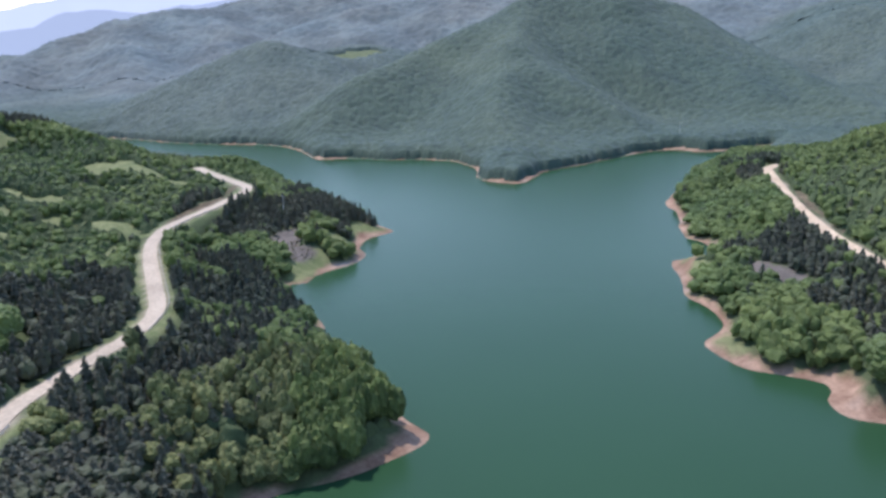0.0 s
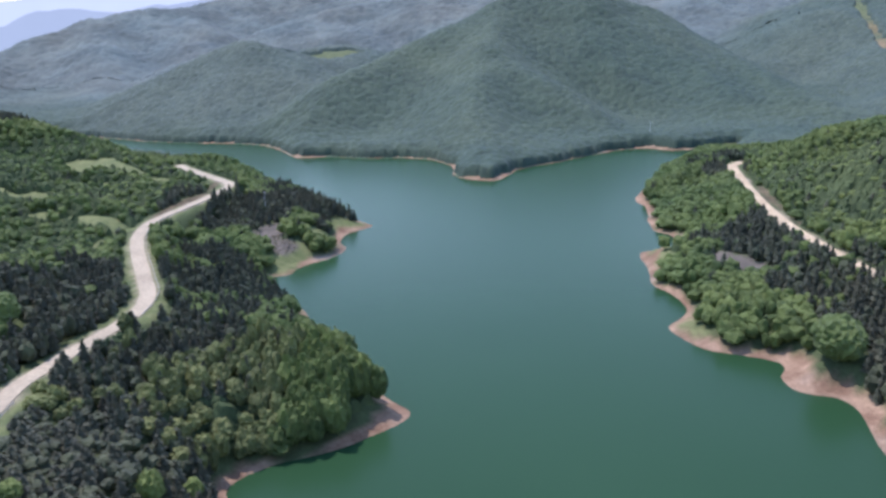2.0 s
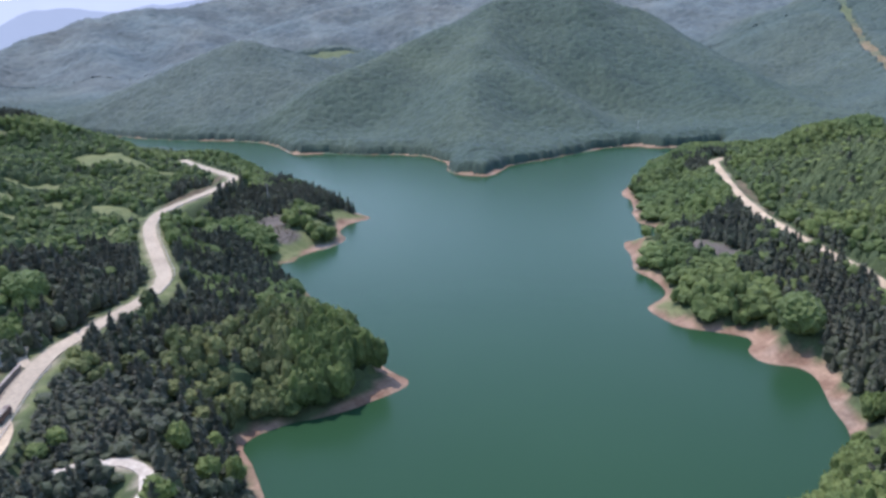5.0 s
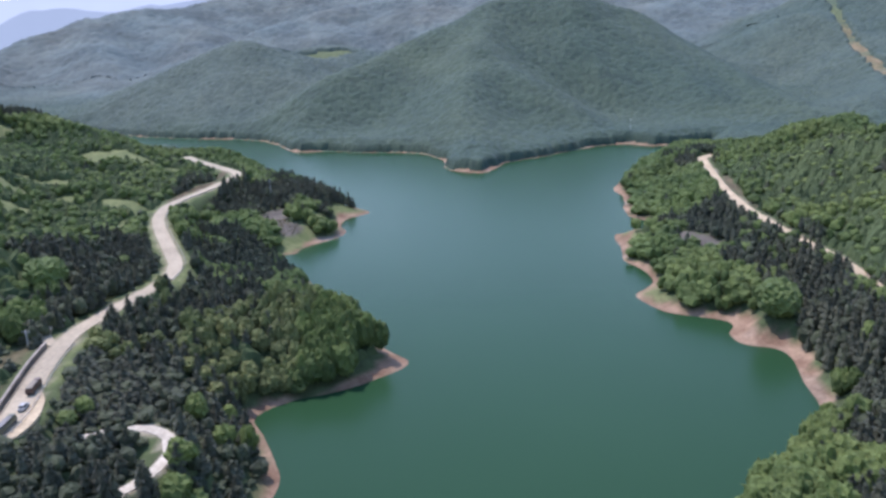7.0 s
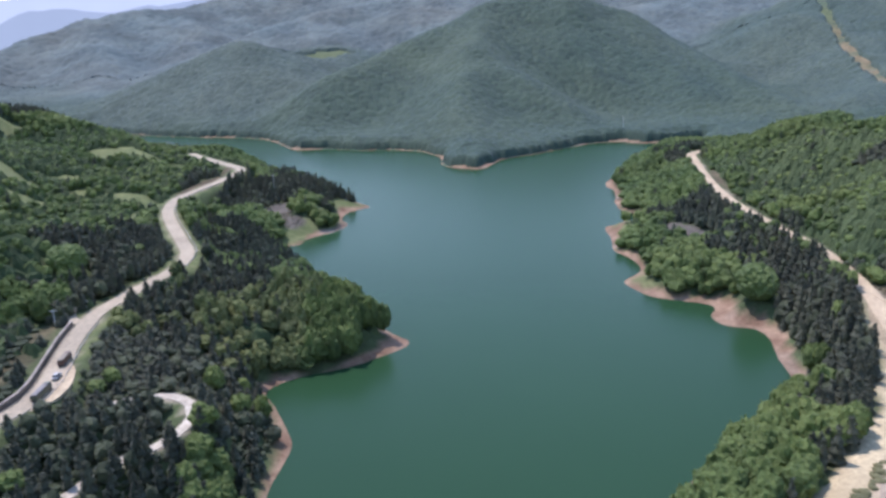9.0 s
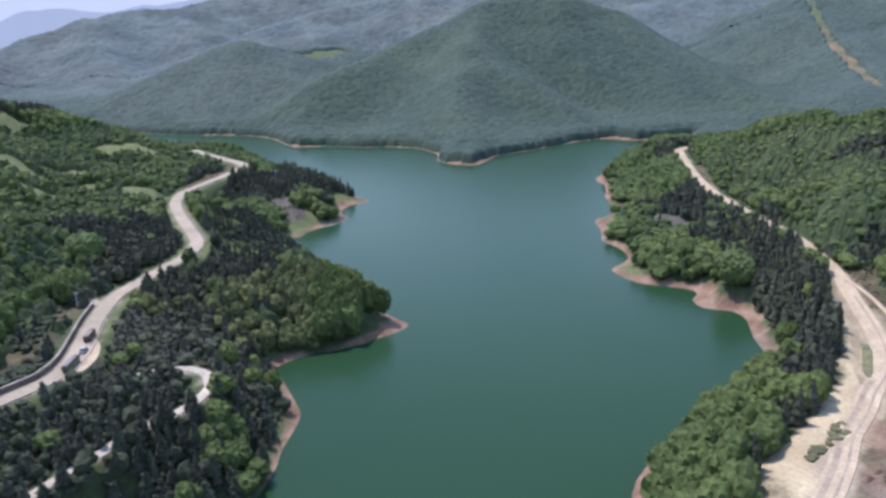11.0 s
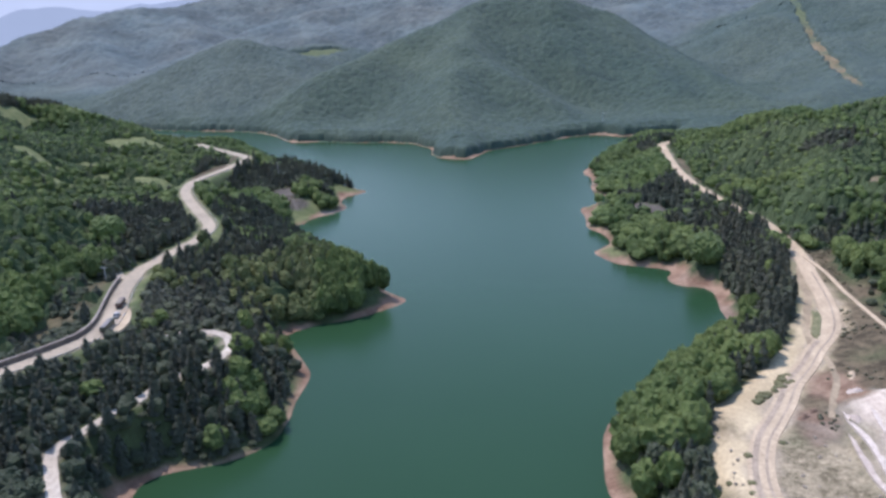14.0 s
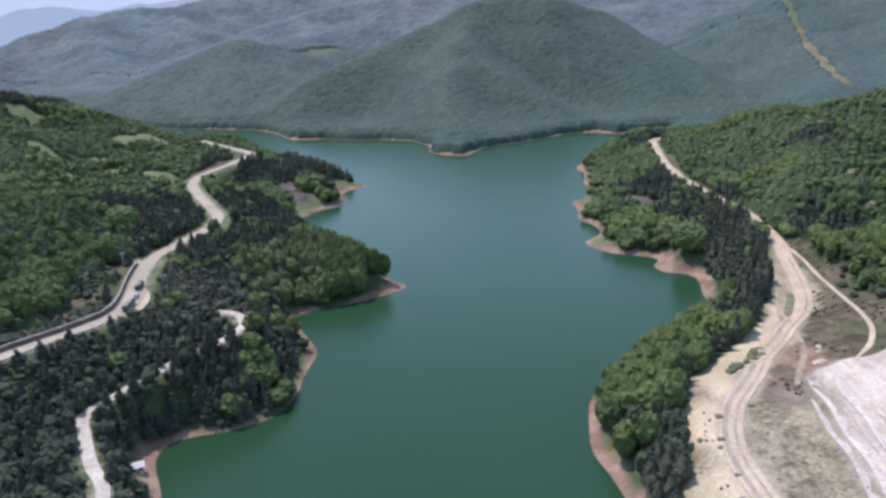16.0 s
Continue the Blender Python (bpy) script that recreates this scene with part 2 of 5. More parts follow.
TRACK_LEFT = [(-107.5, 183, 21.4), (-104.5, 190, 21), (-97, 196, 20.6), (-88, 198, 20), (-81, 194, 19.5), (-78, 187, 19.2), (-79, 179, 19), (-83, 172, 18.4),
              (-91, 166, 17.6), (-96, 154, 17), (-101, 146, 16.4), (-106, 137, 15.5), (-110, 129, 14.8), (-105, 118, 14), (-97, 104, 13.5), (-87, 88, 13), (-80, 50, 13), (-90, 0, 13)]
SERVICE_LANE = [(150, 281, 15.6), (139.5, 256, 14.5), (134, 236, 13.9), (125.2, 216.5, 13.3), (119.8, 203.5, 13), (117, 193.5, 12.9), (114.5, 186, 12.8)]
SPUR_TRACK = [(150.5, 274, 15.6), (147, 256, 15), (142.5, 235, 14.4), (137.5, 217, 13.9), (132.8, 203, 13.4)]
FOOT_TRACK = [(117, 184, 12.8), (114.5, 172, 13), (111.5, 163, 13), (105.5, 152, 12.9), (100, 141, 12.9)]
HILL_FIELD = [(-300, 1200), (-264, 1254), (-206, 1316)]
PIPE_CUT = [(633, 1505, 0), (612, 1401, 0), (578, 1271, 0), (541, 1112, 0), (499, 957, 0), (490, 930, 0)]

# Crest and valley lines (x, y, height), which the slopes run between.
WEST_CRESTS = [
    [(-170, 60, 45), (-200, 150, 50), (-215, 240, 50), (-185, 312, 42), (-175, 350, 34)],
    [(-215, 240, 50), (-250, 345, 47), (-300, 445, 58), (-400, 500, 76), (-600, 520, 110)],
    [(-200, 437, 32), (-225, 455, 33)],
    [(-190, 500, 28), (-235, 540, 29), (-275, 607, 39), (-320, 650, 46), (-365, 668, 53), (-400, 676, 62), (-430, 640, 74), (-600, 640, 110), (-900, 700, 170)],
    [(-230, 700, 16), (-330, 740, 26), (-450, 800, 40), (-600, 860, 60)],
    [(-118, 470, 9), (-125, 540, 14), (-140, 590, 12)],
    [(-100, 330, 14), (-85, 290, 13), (-55, 285, 6)],
    [(-75, 190, 9), (-90, 220, 16), (-100, 260, 17)],
]
EAST_CRESTS = [
    [(172, 740, 6), (182, 640, 18), (183, 560, 24), (196, 510, 32), (212, 500, 40), (240, 462, 55), (300, 440, 74), (420, 430, 95), (700, 480, 150)],
    [(240, 462, 55), (225, 380, 50), (195, 346, 40), (182, 320, 34)],
    [(195, 346, 40), (230, 280, 46), (300, 220, 70), (500, 150, 120)],
    [(160, 265, 18), (180, 220, 24), (175, 160, 30), (160, 110, 32), (150, 40, 34)],
    [(90, 440, 6), (120, 420, 13), (128, 360, 12), (122, 310, 7)],
    [(100, 215, 8), (75, 180, 8), (52, 140, 6), (56, 110, 7)],
    [(0, 690, 5), (6, 750, 14), (8, 850, 34)],
    [(300, 700, 24), (420, 720, 40), (600, 760, 90)],
]
# Hollows between them, and the lower banks.
HOLLOWS = [
    [(-150, 520, 15), (-140, 498, 12), (-150, 450, 13), (-140, 408, 13), (-116, 360, 13), (-104, 325, 14), (-102, 300, 15)],
    [(-150, 552, 12), (-185, 606, 12), (-222, 655, 13)],
    [(-420, 590, 56), (-330, 560, 40), (-250, 520, 30)],
]
# Ridge lines of the hills across the lake (x, y, height), from which the slopes fall away on both sides.
MAIN_HILL = [
    [(-215, 930, 38), (-185, 985, 60), (-137, 1050, 84), (-102, 1090, 100), (-43, 1140, 122), (11, 1185, 147), (67, 1230, 168), (148, 1245, 165)],
    [(40, 1210, 152), (17, 1120, 122), (6, 1040, 94), (37, 980, 76), (78, 930, 54), (112, 880, 31), (142, 835, 8)],
    [(6, 1040, 94), (-6, 940, 64), (-10, 850, 38), (2, 760, 15)],
    [(148, 1245, 165), (230, 1240, 138), (265, 1215, 102), (300, 1140, 78), (322, 1065, 64), (343, 985, 43), (362, 880, 22)],
    [(230, 1240, 138), (262, 1110, 84), (280, 980, 40)],
]
LEFT_HILL = [
    [(-538, 1040, 16), (-479, 1090, 44), (-425, 1130, 60), (-372, 1165, 89), (-337, 1190, 110), (-329, 1220, 99), (-291, 1275, 93), (-214, 1350, 97)],
    [(-337, 1190, 110), (-312, 1080, 62), (-275, 985, 20)],
    [(-425, 1130, 60), (-425, 1040, 26)],
]
RIGHT_HILL = [
    [(430, 1290, 50), (453, 1330, 61), (509, 1370, 80), (571, 1410, 112), (608, 1440, 125), (673, 1480, 155), (800, 1560, 200)],
    [(571, 1410, 112), (600, 1250, 84), (560, 1080, 54), (500, 960, 38), (430, 880, 30)],
    [(800, 1560, 200), (820, 1250, 150), (720, 1050, 96), (600, 900, 56)],
]
UPLANDS = [
    [(300, 1900, 190), (431, 1800, 168), (560, 1800, 172), (700, 1850, 195), (900, 1900, 230)],
    [(-544, 1500, 72), (-454, 1560, 106), (-434, 1600, 120), (-344, 1680, 151), (-254, 1760, 174), (-162, 1800, 193), (60, 1850, 215), (300, 1900, 190)],
    [(-1120, 1500, 40), (-986, 1650, 99), (-944, 1700, 123), (-906, 1760, 143), (-867, 1830, 167), (-810, 1900, 183), (-724, 1980, 183), (-663, 2080, 208), (-571, 2200, 242), (-300, 2400, 270)],
    [(-867, 1830, 167), (-760, 1640, 100), (-690, 1480, 52), (-640, 1330, 30)],
    [(-724, 1980, 183), (-610, 1800, 130), (-560, 1640, 84)],
    [(-986, 1650, 99), (-930, 1480, 55), (-900, 1300, 24)],
]
RIM = [[(-3300, -800, 160), (-2600, 1200, 90), (-2300, 2300, 40), (-1500, 2800, 40), (-700, 3000, 120), (-200, 3400, 140), (1500, 3000, 150), (2600, 1500, 330), (2200, -800, 220)],
       [(-150, -190, 30), (0, -175, 26), (150, -190, 30)], [(-1500, 600, 150), (-1100, 100, 130), (-600, -300, 120)], [(1300, 700, 240), (900, 0, 170), (500, -300, 120)]]
# Open land: x, y and the half lengths of each patch.
MEADOWS = [(-318, 508, 24, 16), (-282, 588, 24, 10), (-252, 578, 30, 11), (-225, 576, 20, 10), (-266, 442, 16, 13), (-184, 414, 9, 20), (-203, 434, 14, 9), (-232, 443, 12, 7), (-122, 221, 3.6, 11), (-125.5, 238, 3.2, 13), (-127, 256, 2.6, 9), (-275, 505, 20, 12), (-392, 636, 16, 12), (-345, 585, 12, 8), (-96, 486, 14, 16), (-90, 522, 8, 12), (-107, 450, 10, 24), (-97, 485, 10, 15), (84, 434, 9, 12), (79, 351, 7, 7),
           (90, 452, 12, 9), (78, 352, 8, 8), (-119, 313, 4, 14), (-155, 440, 4, 14), 
           (128.6, 214.5, 2.3, 6), (125, 207, 3.0, 7), (121, 199, 2.3, 6), (-240, 400, 10, 14), (-262, 540, 22, 9)]
EARTH_BANKS = [(-143, 226, 5, 14), (-139, 205, 6, 14), (-139, 184, 6, 12), (-146, 163, 7, 11), (-158, 146, 8, 10), (-173, 505, 4.5, 24), (-178, 470, 4, 18), (-176, 545, 4, 12)]
RED_EARTH = [(95, 139, 5, 11), (107, 159, 8, 11), (90, 130, 3, 6)]
GREY_HEAPS = [(70, 142, 4, 9), (60, 103, 5, 10)]
ROCKY = [(194, 292, 6, 3.5), (186, 284, 5, 3), (207, 322, 14, 6), (222, 312, 12, 5)]
CLEARINGS = [(-123, 474, 10, 18), (-112, 460, 7, 13), (107, 406, 5, 6), (111, 397, 5.5, 7), (116, 388, 5.5, 7), (121, 379, 5, 6)]
WIDE_STRANDS = [(-46, 268, 24, -0.8), (-31, 282, 13, 4.6), (-57, 195, 34, 1.2), (-92, 124, 20, 5.0), (-72, 240, 18, 2.0), (-88, 480, 34, 1.6), (-78, 526, 20, 3.0), (-100, 448, 36, -0.8), (-76, 358, 22, 2.0),
                (78, 350, 20, 7.0), (104, 300, 20, 4.5), (110, 282, 12, 3.0), (108, 258, 26, 2.8), (86, 455, 24, 7.0), (80, 405, 24, 1.2), (100, 560, 40, 2.5), (36, 138, 34, 1.8), (45, 95, 30, 1.8), (0, 672, 26, 4.0), (160, 795, 24, 4.0), (-190, 820, 26, 3.0)]


def along(line, p):
    """Nearest distance from the points p to a polyline, and its height there."""
    best, height = np.full(len(p), 1e18), np.zeros(len(p))
    for a, b in zip(line[:-1], line[1:]):
        a2, ab = np.array(a[:2], float), np.subtract(b[:2], a[:2]).astype(float)
        s = np.clip(((p - a2) @ ab) / (ab @ ab), 0, 1)
        d = ((p - a2 - s[:, None] * ab) ** 2).sum(1)
        near = d < best
        best = np.where(near, d, best)
        if len(a) > 2:
            height = np.where(near, a[2] + s * (b[2] - a[2]), height)
    return np.sqrt(best), height


def inside(poly, p):
    hit = np.zeros(len(p), bool)
    for (x0, y0), (x1, y1) in zip(poly, poly[1:] + poly[:1]):
        cross = (y0 > p[:, 1]) != (y1 > p[:, 1])
        if y0 != y1:
            hit ^= cross & (p[:, 0] < (x1 - x0) * (p[:, 1] - y0) / (y1 - y0) + x0)
    return hit


LATTICE = np.random.RandomState(5).rand(257, 257)


def value_noise(p, size, octaves=4, gain=0.5):
    """Smooth fractal noise about 0, with its largest swells of that size in metres."""
    out, amp = np.zeros(len(p)), 1.0
    for k in range(octaves):
        q = p / size * 2**k + 31.7 * k
        i = np.floor(q).astype(int)
        f = q - i
        f = f * f * (3 - 2 * f)
        x0, y0, x1, y1 = i[:, 0] % 256, i[:, 1] % 256, (i[:, 0] + 1) % 256, (i[:, 1] + 1) % 256
        low = LATTICE[x0, y0] * (1 - f[:, 0]) + LATTICE[x1, y0] * f[:, 0]
        high = LATTICE[x0, y1] * (1 - f[:, 0]) + LATTICE[x1, y1] * f[:, 0]
        out += amp * (low * (1 - f[:, 1]) + high * f[:, 1] - 0.5)
        amp *= gain
    return out


def soft_step(lo, hi, v):
    t = np.clip((v - lo) / (hi - lo), 0, 1)
    return t * t * (3 - 2 * t)


def wavy(p):
    """Breaks up the straight runs of the shore."""
    far = np.hypot(p[:, 0], p[:, 1] - 200)[:, None]
    return p + np.stack([value_noise(p, 18, 3), value_noise(p + 900, 18, 3)], 1) * np.clip(0.9 + far * 0.004, 1.2, 4.5)


FAR_HILLS = {}


def far_land(p):
    """Heights of the hills across the lake before wear, and the share of distance haze painted on their woods."""
    tops, high = [], []
    for group, fall, haze_share in ((MAIN_HILL, 0.55, 0.0), (LEFT_HILL, 0.36, 0.3), (RIGHT_HILL, 0.34, 0.22), (UPLANDS, 0.36, 1.0)):
        for line in group:
            d, z = along(line, p)
            tops.append(z - fall * np.sqrt(d * d + 60.0))
            high.append(np.full(len(p), haze_share))
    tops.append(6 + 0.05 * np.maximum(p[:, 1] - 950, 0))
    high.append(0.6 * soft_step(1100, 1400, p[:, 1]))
    tops = np.array(tops) / 4.5
    w = np.exp(tops - tops.max(0))
    h = 4.5 * (tops.max(0) + np.log(w.sum(0)))
    gully = np.abs(value_noise(p + 260, 130, 3, 0.45))
    h += (gully - 0.16) * 26 * soft_step(20, 90, h) + value_noise(p + 70, 320, 2) * 10 * soft_step(30, 90, h)
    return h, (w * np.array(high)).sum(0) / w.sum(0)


def rounded(p):
    """The hills across the lake with their ridges worn round: height, painted haze share, and whether the place lies
    among them.
    """
    step, x0, y0 = 10.0, -1900.0, 640.0
    if not FAR_HILLS:
        xs, ys = np.arange(x0, 1600, step), np.arange(y0, 2700, step)
        gx, gy = np.meshgrid(xs, ys)
        kernel = np.exp(-0.5 * (np.arange(-4, 5) / 1.1) ** 2)
        kernel /= kernel.sum()
        for key, g in zip(("height", "haze_share"), far_land(np.stack([gx.ravel(), gy.ravel()], 1))):
            pad = np.pad(g.reshape(gx.shape), 4, mode="edge")
            pad = sum(k * pad[:, i:i + len(xs)] for i, k in enumerate(kernel))
            FAR_HILLS[key] = sum(k * pad[i:i + len(ys)] for i, k in enumerate(kernel))
    most = np.array(FAR_HILLS["height"].shape[::-1]) - 1.01
    q = (p - np.array([x0, y0])) / step
    edge = np.minimum(q, most - q).min(1)
    q = np.clip(q, 0, most)
    i = np.floor(q).astype(int)
    f = q - i
    found = []
    for g in (FAR_HILLS["height"], FAR_HILLS["haze_share"]):
        low = g[i[:, 1], i[:, 0]] * (1 - f[:, 0]) + g[i[:, 1], i[:, 0] + 1] * f[:, 0]
        high = g[i[:, 1] + 1, i[:, 0]] * (1 - f[:, 0]) + g[i[:, 1] + 1, i[:, 0] + 1] * f[:, 0]
        found.append(low * (1 - f[:, 1]) + high * f[:, 1])
    return found[0], found[1], soft_step(0, 20, edge)


def plan(p):
    """Ground height and cover at points of the plan."""
    q = wavy(p)
    d_shore = np.minimum(along(LAKE + LAKE[:1], q)[0], 1e9)
    wet = inside(LAKE, q)
    lines = [along(c, p) for c in WEST_CRESTS + EAST_CRESTS + HOLLOWS + RIM + [SERVICE_LANE, SPUR_TRACK, FOOT_TRACK, ROAD_LEFT, ROAD_RIGHT, TRACK_RIGHT, TRACK_LEFT]]
    top, total = np.zeros(len(p)), np.zeros(len(p))
    for d, z in lines:
        w = 1 / (d + 1.5) ** 2.6
        top += w * z
        total += w
    total += 1 / (d_shore + 0.5) ** 1.25 / 28**1.35
    h = top / total
    away = np.min([d for d, _ in lines[-4:]], 0)
    rough = soft_step(4, 25, d_shore) * soft_step(4, 30, away)
    far = soft_step(650, 1100, np.hypot(p[:, 0], p[:, 1]))
    h += rough * (value_noise(p, 45, 4) * (3.5 - 1.0 * far) + value_noise(p + 500, 230, 2) * (3 + 15 * far))
    h = np.maximum(h, np.minimum(0.12 * d_shore, 3.0))
    h = np.minimum(h, 0.26 * d_shore + np.maximum(d_shore - 6, 0) * 0.62) + soft_step(0, 9, d_shore) * 0.4
    # sloping working face of the quarry
    a = (p[:, 0] - 96) - (145 - p[:, 1]) * -0.12
    face = soft_step(0, 3, a) * (1 - soft_step(70, 84, a)) * (1 - soft_step(145, 156, p[:, 1])) * soft_step(10, 40, p[:, 1])
    h = h * (1 - face) + (12.4 + a * 0.29 + value_noise(p, 9, 3) * 0.8) * face
    bench = {}
    for d, z in lines[-7:-4]:
        mix = 1 - soft_step(1.6, 4, d)
        h = h * (1 - mix) + (z - 0.12) * mix
    for name, (d, z), half in (("track_r", lines[-2], 2.0), ("track_l", lines[-1], 3.0), ("left", lines[-4], 5.2), ("right", lines[-3], 4.5)):
        mix = 1 - soft_step(half, half + 7, d)
        h = h * (1 - mix) + (z - 0.12) * mix
        bench[name] = d
    if (p[:, 1] > 695).any():
        hills, _, ok = rounded(p)
        bank = 0.3 * d_shore + np.maximum(d_shore - 8, 0) * 0.3
        hills = np.where(hills < bank, hills, bank + (hills - bank) * soft_step(40, 160, d_shore))
        w = soft_step(695, 770, p[:, 1]) * ok
        h = h * (1 - w) + (hills + value_noise(p, 45, 3) * 1.5 * soft_step(6, 40, d_shore)) * w
    h = np.where(wet, -np.minimum(0.25 * d_shore, 6) - 0.05, h)
    return h, d_shore, wet, bench


def masks(p, h, d_shore, wet, bench):
    """Cover by kind, 0 to 1."""
    n = value_noise(p, 14, 3)
    x, y = p[:, 0], p[:, 1]
    width = np.where(y > 650, 1.2, np.where((x < -50) & (y < 255), 0.9, 2.5))
    for cx, cy, r, more in WIDE_STRANDS:
        width += more * (1 - soft_step(0.5, 1.2, np.hypot(x - cx, y - cy) / r))
    strand = 1 - soft_step(0, 1.6, d_shore + n * 5 - width)
    turf = strand * soft_step(2.5, 5.5, d_shore + n * 4) * soft_step(-0.12, 0.1, value_noise(p + 333, 24, 3) + 0.04) * np.where((np.hypot(x - 80, y - 352) < 18) | (np.hypot(x - 88, y - 455) < 20) | ((x < -60) & (y > 400)), 0.9, 0.0)
    strand = strand - turf
    meadow, bare = turf * 1.0, np.zeros(len(p))
    for patches, mask in ((MEADOWS, meadow), (CLEARINGS, bare)):
        for cx, cy, a, b in patches:
            e = np.hypot((x - cx) / a, (y - cy) / b) + n * 1.1
            np.maximum(mask, 1 - soft_step(0.8, 1.1, e), out=mask)
    meadow = np.maximum(meadow, (1 - soft_step(4.8, 6.6, bench["left"] + n * 5)) * np.where(y < 297, 0.3, 0.8))
    edge = np.interp(y, [60, 87, 96, 107, 124, 139, 155, 172, 184, 197, 215, 240, 263, 290], [50, 53, 55, 61, 60, 66, 74, 90, 102, 111, 121, 131, 136.5, 146])
    road_x = np.interp(y, [60, 86, 103, 117, 132, 151, 174, 186, 196, 205, 219, 240, 258, 285], [69, 69, 69, 72, 78, 91, 107, 115, 123, 129, 134, 140, 144, 151])
    island = meadow * (np.hypot((x - 125) / 12, (y - 207) / 22) < 1)
    strip = soft_step(20, 50, y) * (1 - soft_step(205, 290, y) * 0.75) * (y < 292)
    sand = soft_step(-1.5, 1.5, x - edge + n * 4) * (1 - soft_step(0, 5, x - road_x - 3 + n * 5)) * strip * (1 - island)
    east = soft_step(0, 5, x - road_x + n * 3)
    spoil = soft_step(-3, 8, x - np.maximum(road_x + 2, 88 + (y - 80) * 0.22) + n * 5) * (1 - soft_step(145, 153, y + n * 8 - (x - 105) * 0.1)) * soft_step(10, 30, y) * (1 - soft_step(180, 200, x))
    rubble = east * (1 - spoil) * soft_step(10, 30, y) * (1 - soft_step(125, 140, y + n * 8))
    for cx, cy, a, b in GREY_HEAPS:
        rubble = np.maximum(rubble, (1 - soft_step(0.7, 1.2, np.hypot((x - cx) / a, (y - cy) / b) + n)) * 0.8)
    reddish = np.zeros(len(p))
    for cx, cy, a, b in RED_EARTH:
        reddish = np.maximum(reddish, 1 - soft_step(0.7, 1.15, np.hypot((x - cx) / a, (y - cy) / b) + n * 0.8))
    rubble, spoil = rubble * (1 - reddish), spoil * (1 - reddish)
    for cx, cy, a, b in ROCKY:
        rubble = np.maximum(rubble, 1 - soft_step(0.8, 1.1, np.hypot((x - cx) / a, (y - cy) / b) + n * 0.7))
    soil = east * (1 - soft_step(160, 174, x + np.interp(y, [195, 215, 270, 290], [0, 10, 8, -5]) + n * 20)) * soft_step(128, 138, y + n * 8) * (1 - soft_step(292, 314, y + n * 20)) * (1 - spoil)
    soil = soil * (1 - 0.5 * soft_step(0.02, 0.16, value_noise(p + 77, 20, 3)) * soft_step(150, 170, y + x * 0.2 - 20))
    strand = np.maximum(strand, reddish * 0.85)
    bank = (1 - soft_step(10, 13, bench["left"])) * soft_step(5.0, 6.0, bench["left"]) * (h > 27.6) * soft_step(-0.05, 0.15, n + 0.08)
    bank_r = (1 - soft_step(9, 12, bench["right"] + n * 6)) * soft_step(4, 5, bench["right"]) * (y > 425) * (y < 515) * (x > 143) * soft_step(-0.32, -0.08, n)
    for cx, cy, a, e in EARTH_BANKS:
        soil = np.maximum(soil, (1 - soft_step(0.8, 1.1, np.hypot((x - cx) / a, (y - cy) / e) + n * 0.6)) * (0.75 if cy < 250 else 1.0))
    cut = 1 - soft_step(6, 9.5, along(PIPE_CUT, p)[0] + n * 6)
    soil = np.maximum.reduce([soil, bank * 0.9, bank_r])
    strand = np.maximum(strand, cut * 0.62 * (1 - soft_step(1250, 1420, y)))
    meadow = np.maximum.reduce([meadow, cut * 0.5, 0.55 - 0.55 * soft_step(15, 20, along(HILL_FIELD, p)[0] + n * 8)])
    gravel = np.maximum.reduce([1 - soft_step(2.7, 3.8, bench["left"] + n * 1.5), 1 - soft_step(2.6, 3.8, bench["right"] + n * 3), 1 - soft_step(1.8, 2.8, bench["track_l"] + n * 3)])
    canopy = soft_step(640, 700, y + np.abs(x) * 0.12) * (1 - strand)
    margin = 1 - soft_step(0, 1.6, d_shore + n * 5 - width - 0.6)
    return {"margin": np.maximum(margin, turf), "canopy": canopy, "strand": strand, "meadow": meadow, "sand": sand, "soil": soil, "spoil": spoil, "gravel": gravel * 0.85 * (1 - 0.8 * island), "rubble": rubble, "bare": bare}


# ---- ground, one sheet out to the horizon ----
def spread(lo, a, b, hi, step, grow=1.06):
    """Even steps from a to b, growing steps outside them."""
    mid = list(np.arange(a, b, step))
    left, right, s = [], [], step
    v = a
    while v > lo:
        s = min(s * grow, 60)
        v -= s
        left.append(v)
    s, v = step, mid[-1]
    while v < hi:
        s = min(s * grow, 60)
        v += s
        right.append(v)
    return np.array(left[::-1] + mid + right)


def sheet(name, xs, ys, z, material, cover=None):
    nx, ny = len(xs), len(ys)
    gx, gy = np.meshgrid(xs, ys)
    co = np.stack([gx.ravel(), gy.ravel(), z], 1).astype(np.float32)
    i = (np.arange(ny - 1)[:, None] * nx + np.arange(nx - 1)).ravel()
    quads = np.stack([i, i + 1, i + nx + 1, i + nx], 1)
    ob = new(name, raw_mesh(name, co, quads, material, True))
    for key, values in (cover or {}).items():
        ob.data.attributes.new(key, "FLOAT", "POINT").data.foreach_set("value", values.astype(np.float32))
    return ob


def raw_mesh(name, co, faces, material, smooth=False):
    """A mesh straight from arrays of corners and of faces with one number of sides."""
    me = bpy.data.meshes.new(name)
    count, sides = faces.shape
    me.vertices.add(len(co))
    me.vertices.foreach_set("co", np.ascontiguousarray(co, np.float32).ravel())
    me.loops.add(count * sides)
    me.loops.foreach_set("vertex_index", np.ascontiguousarray(faces, np.int32).ravel())
    me.polygons.add(count)
    me.polygons.foreach_set("loop_start", np.arange(0, count * sides, sides, dtype=np.int32))
    me.polygons.foreach_set("use_smooth", np.full(count, smooth))
    me.update(calc_edges=True)
    me.materials.append(material)
    return me


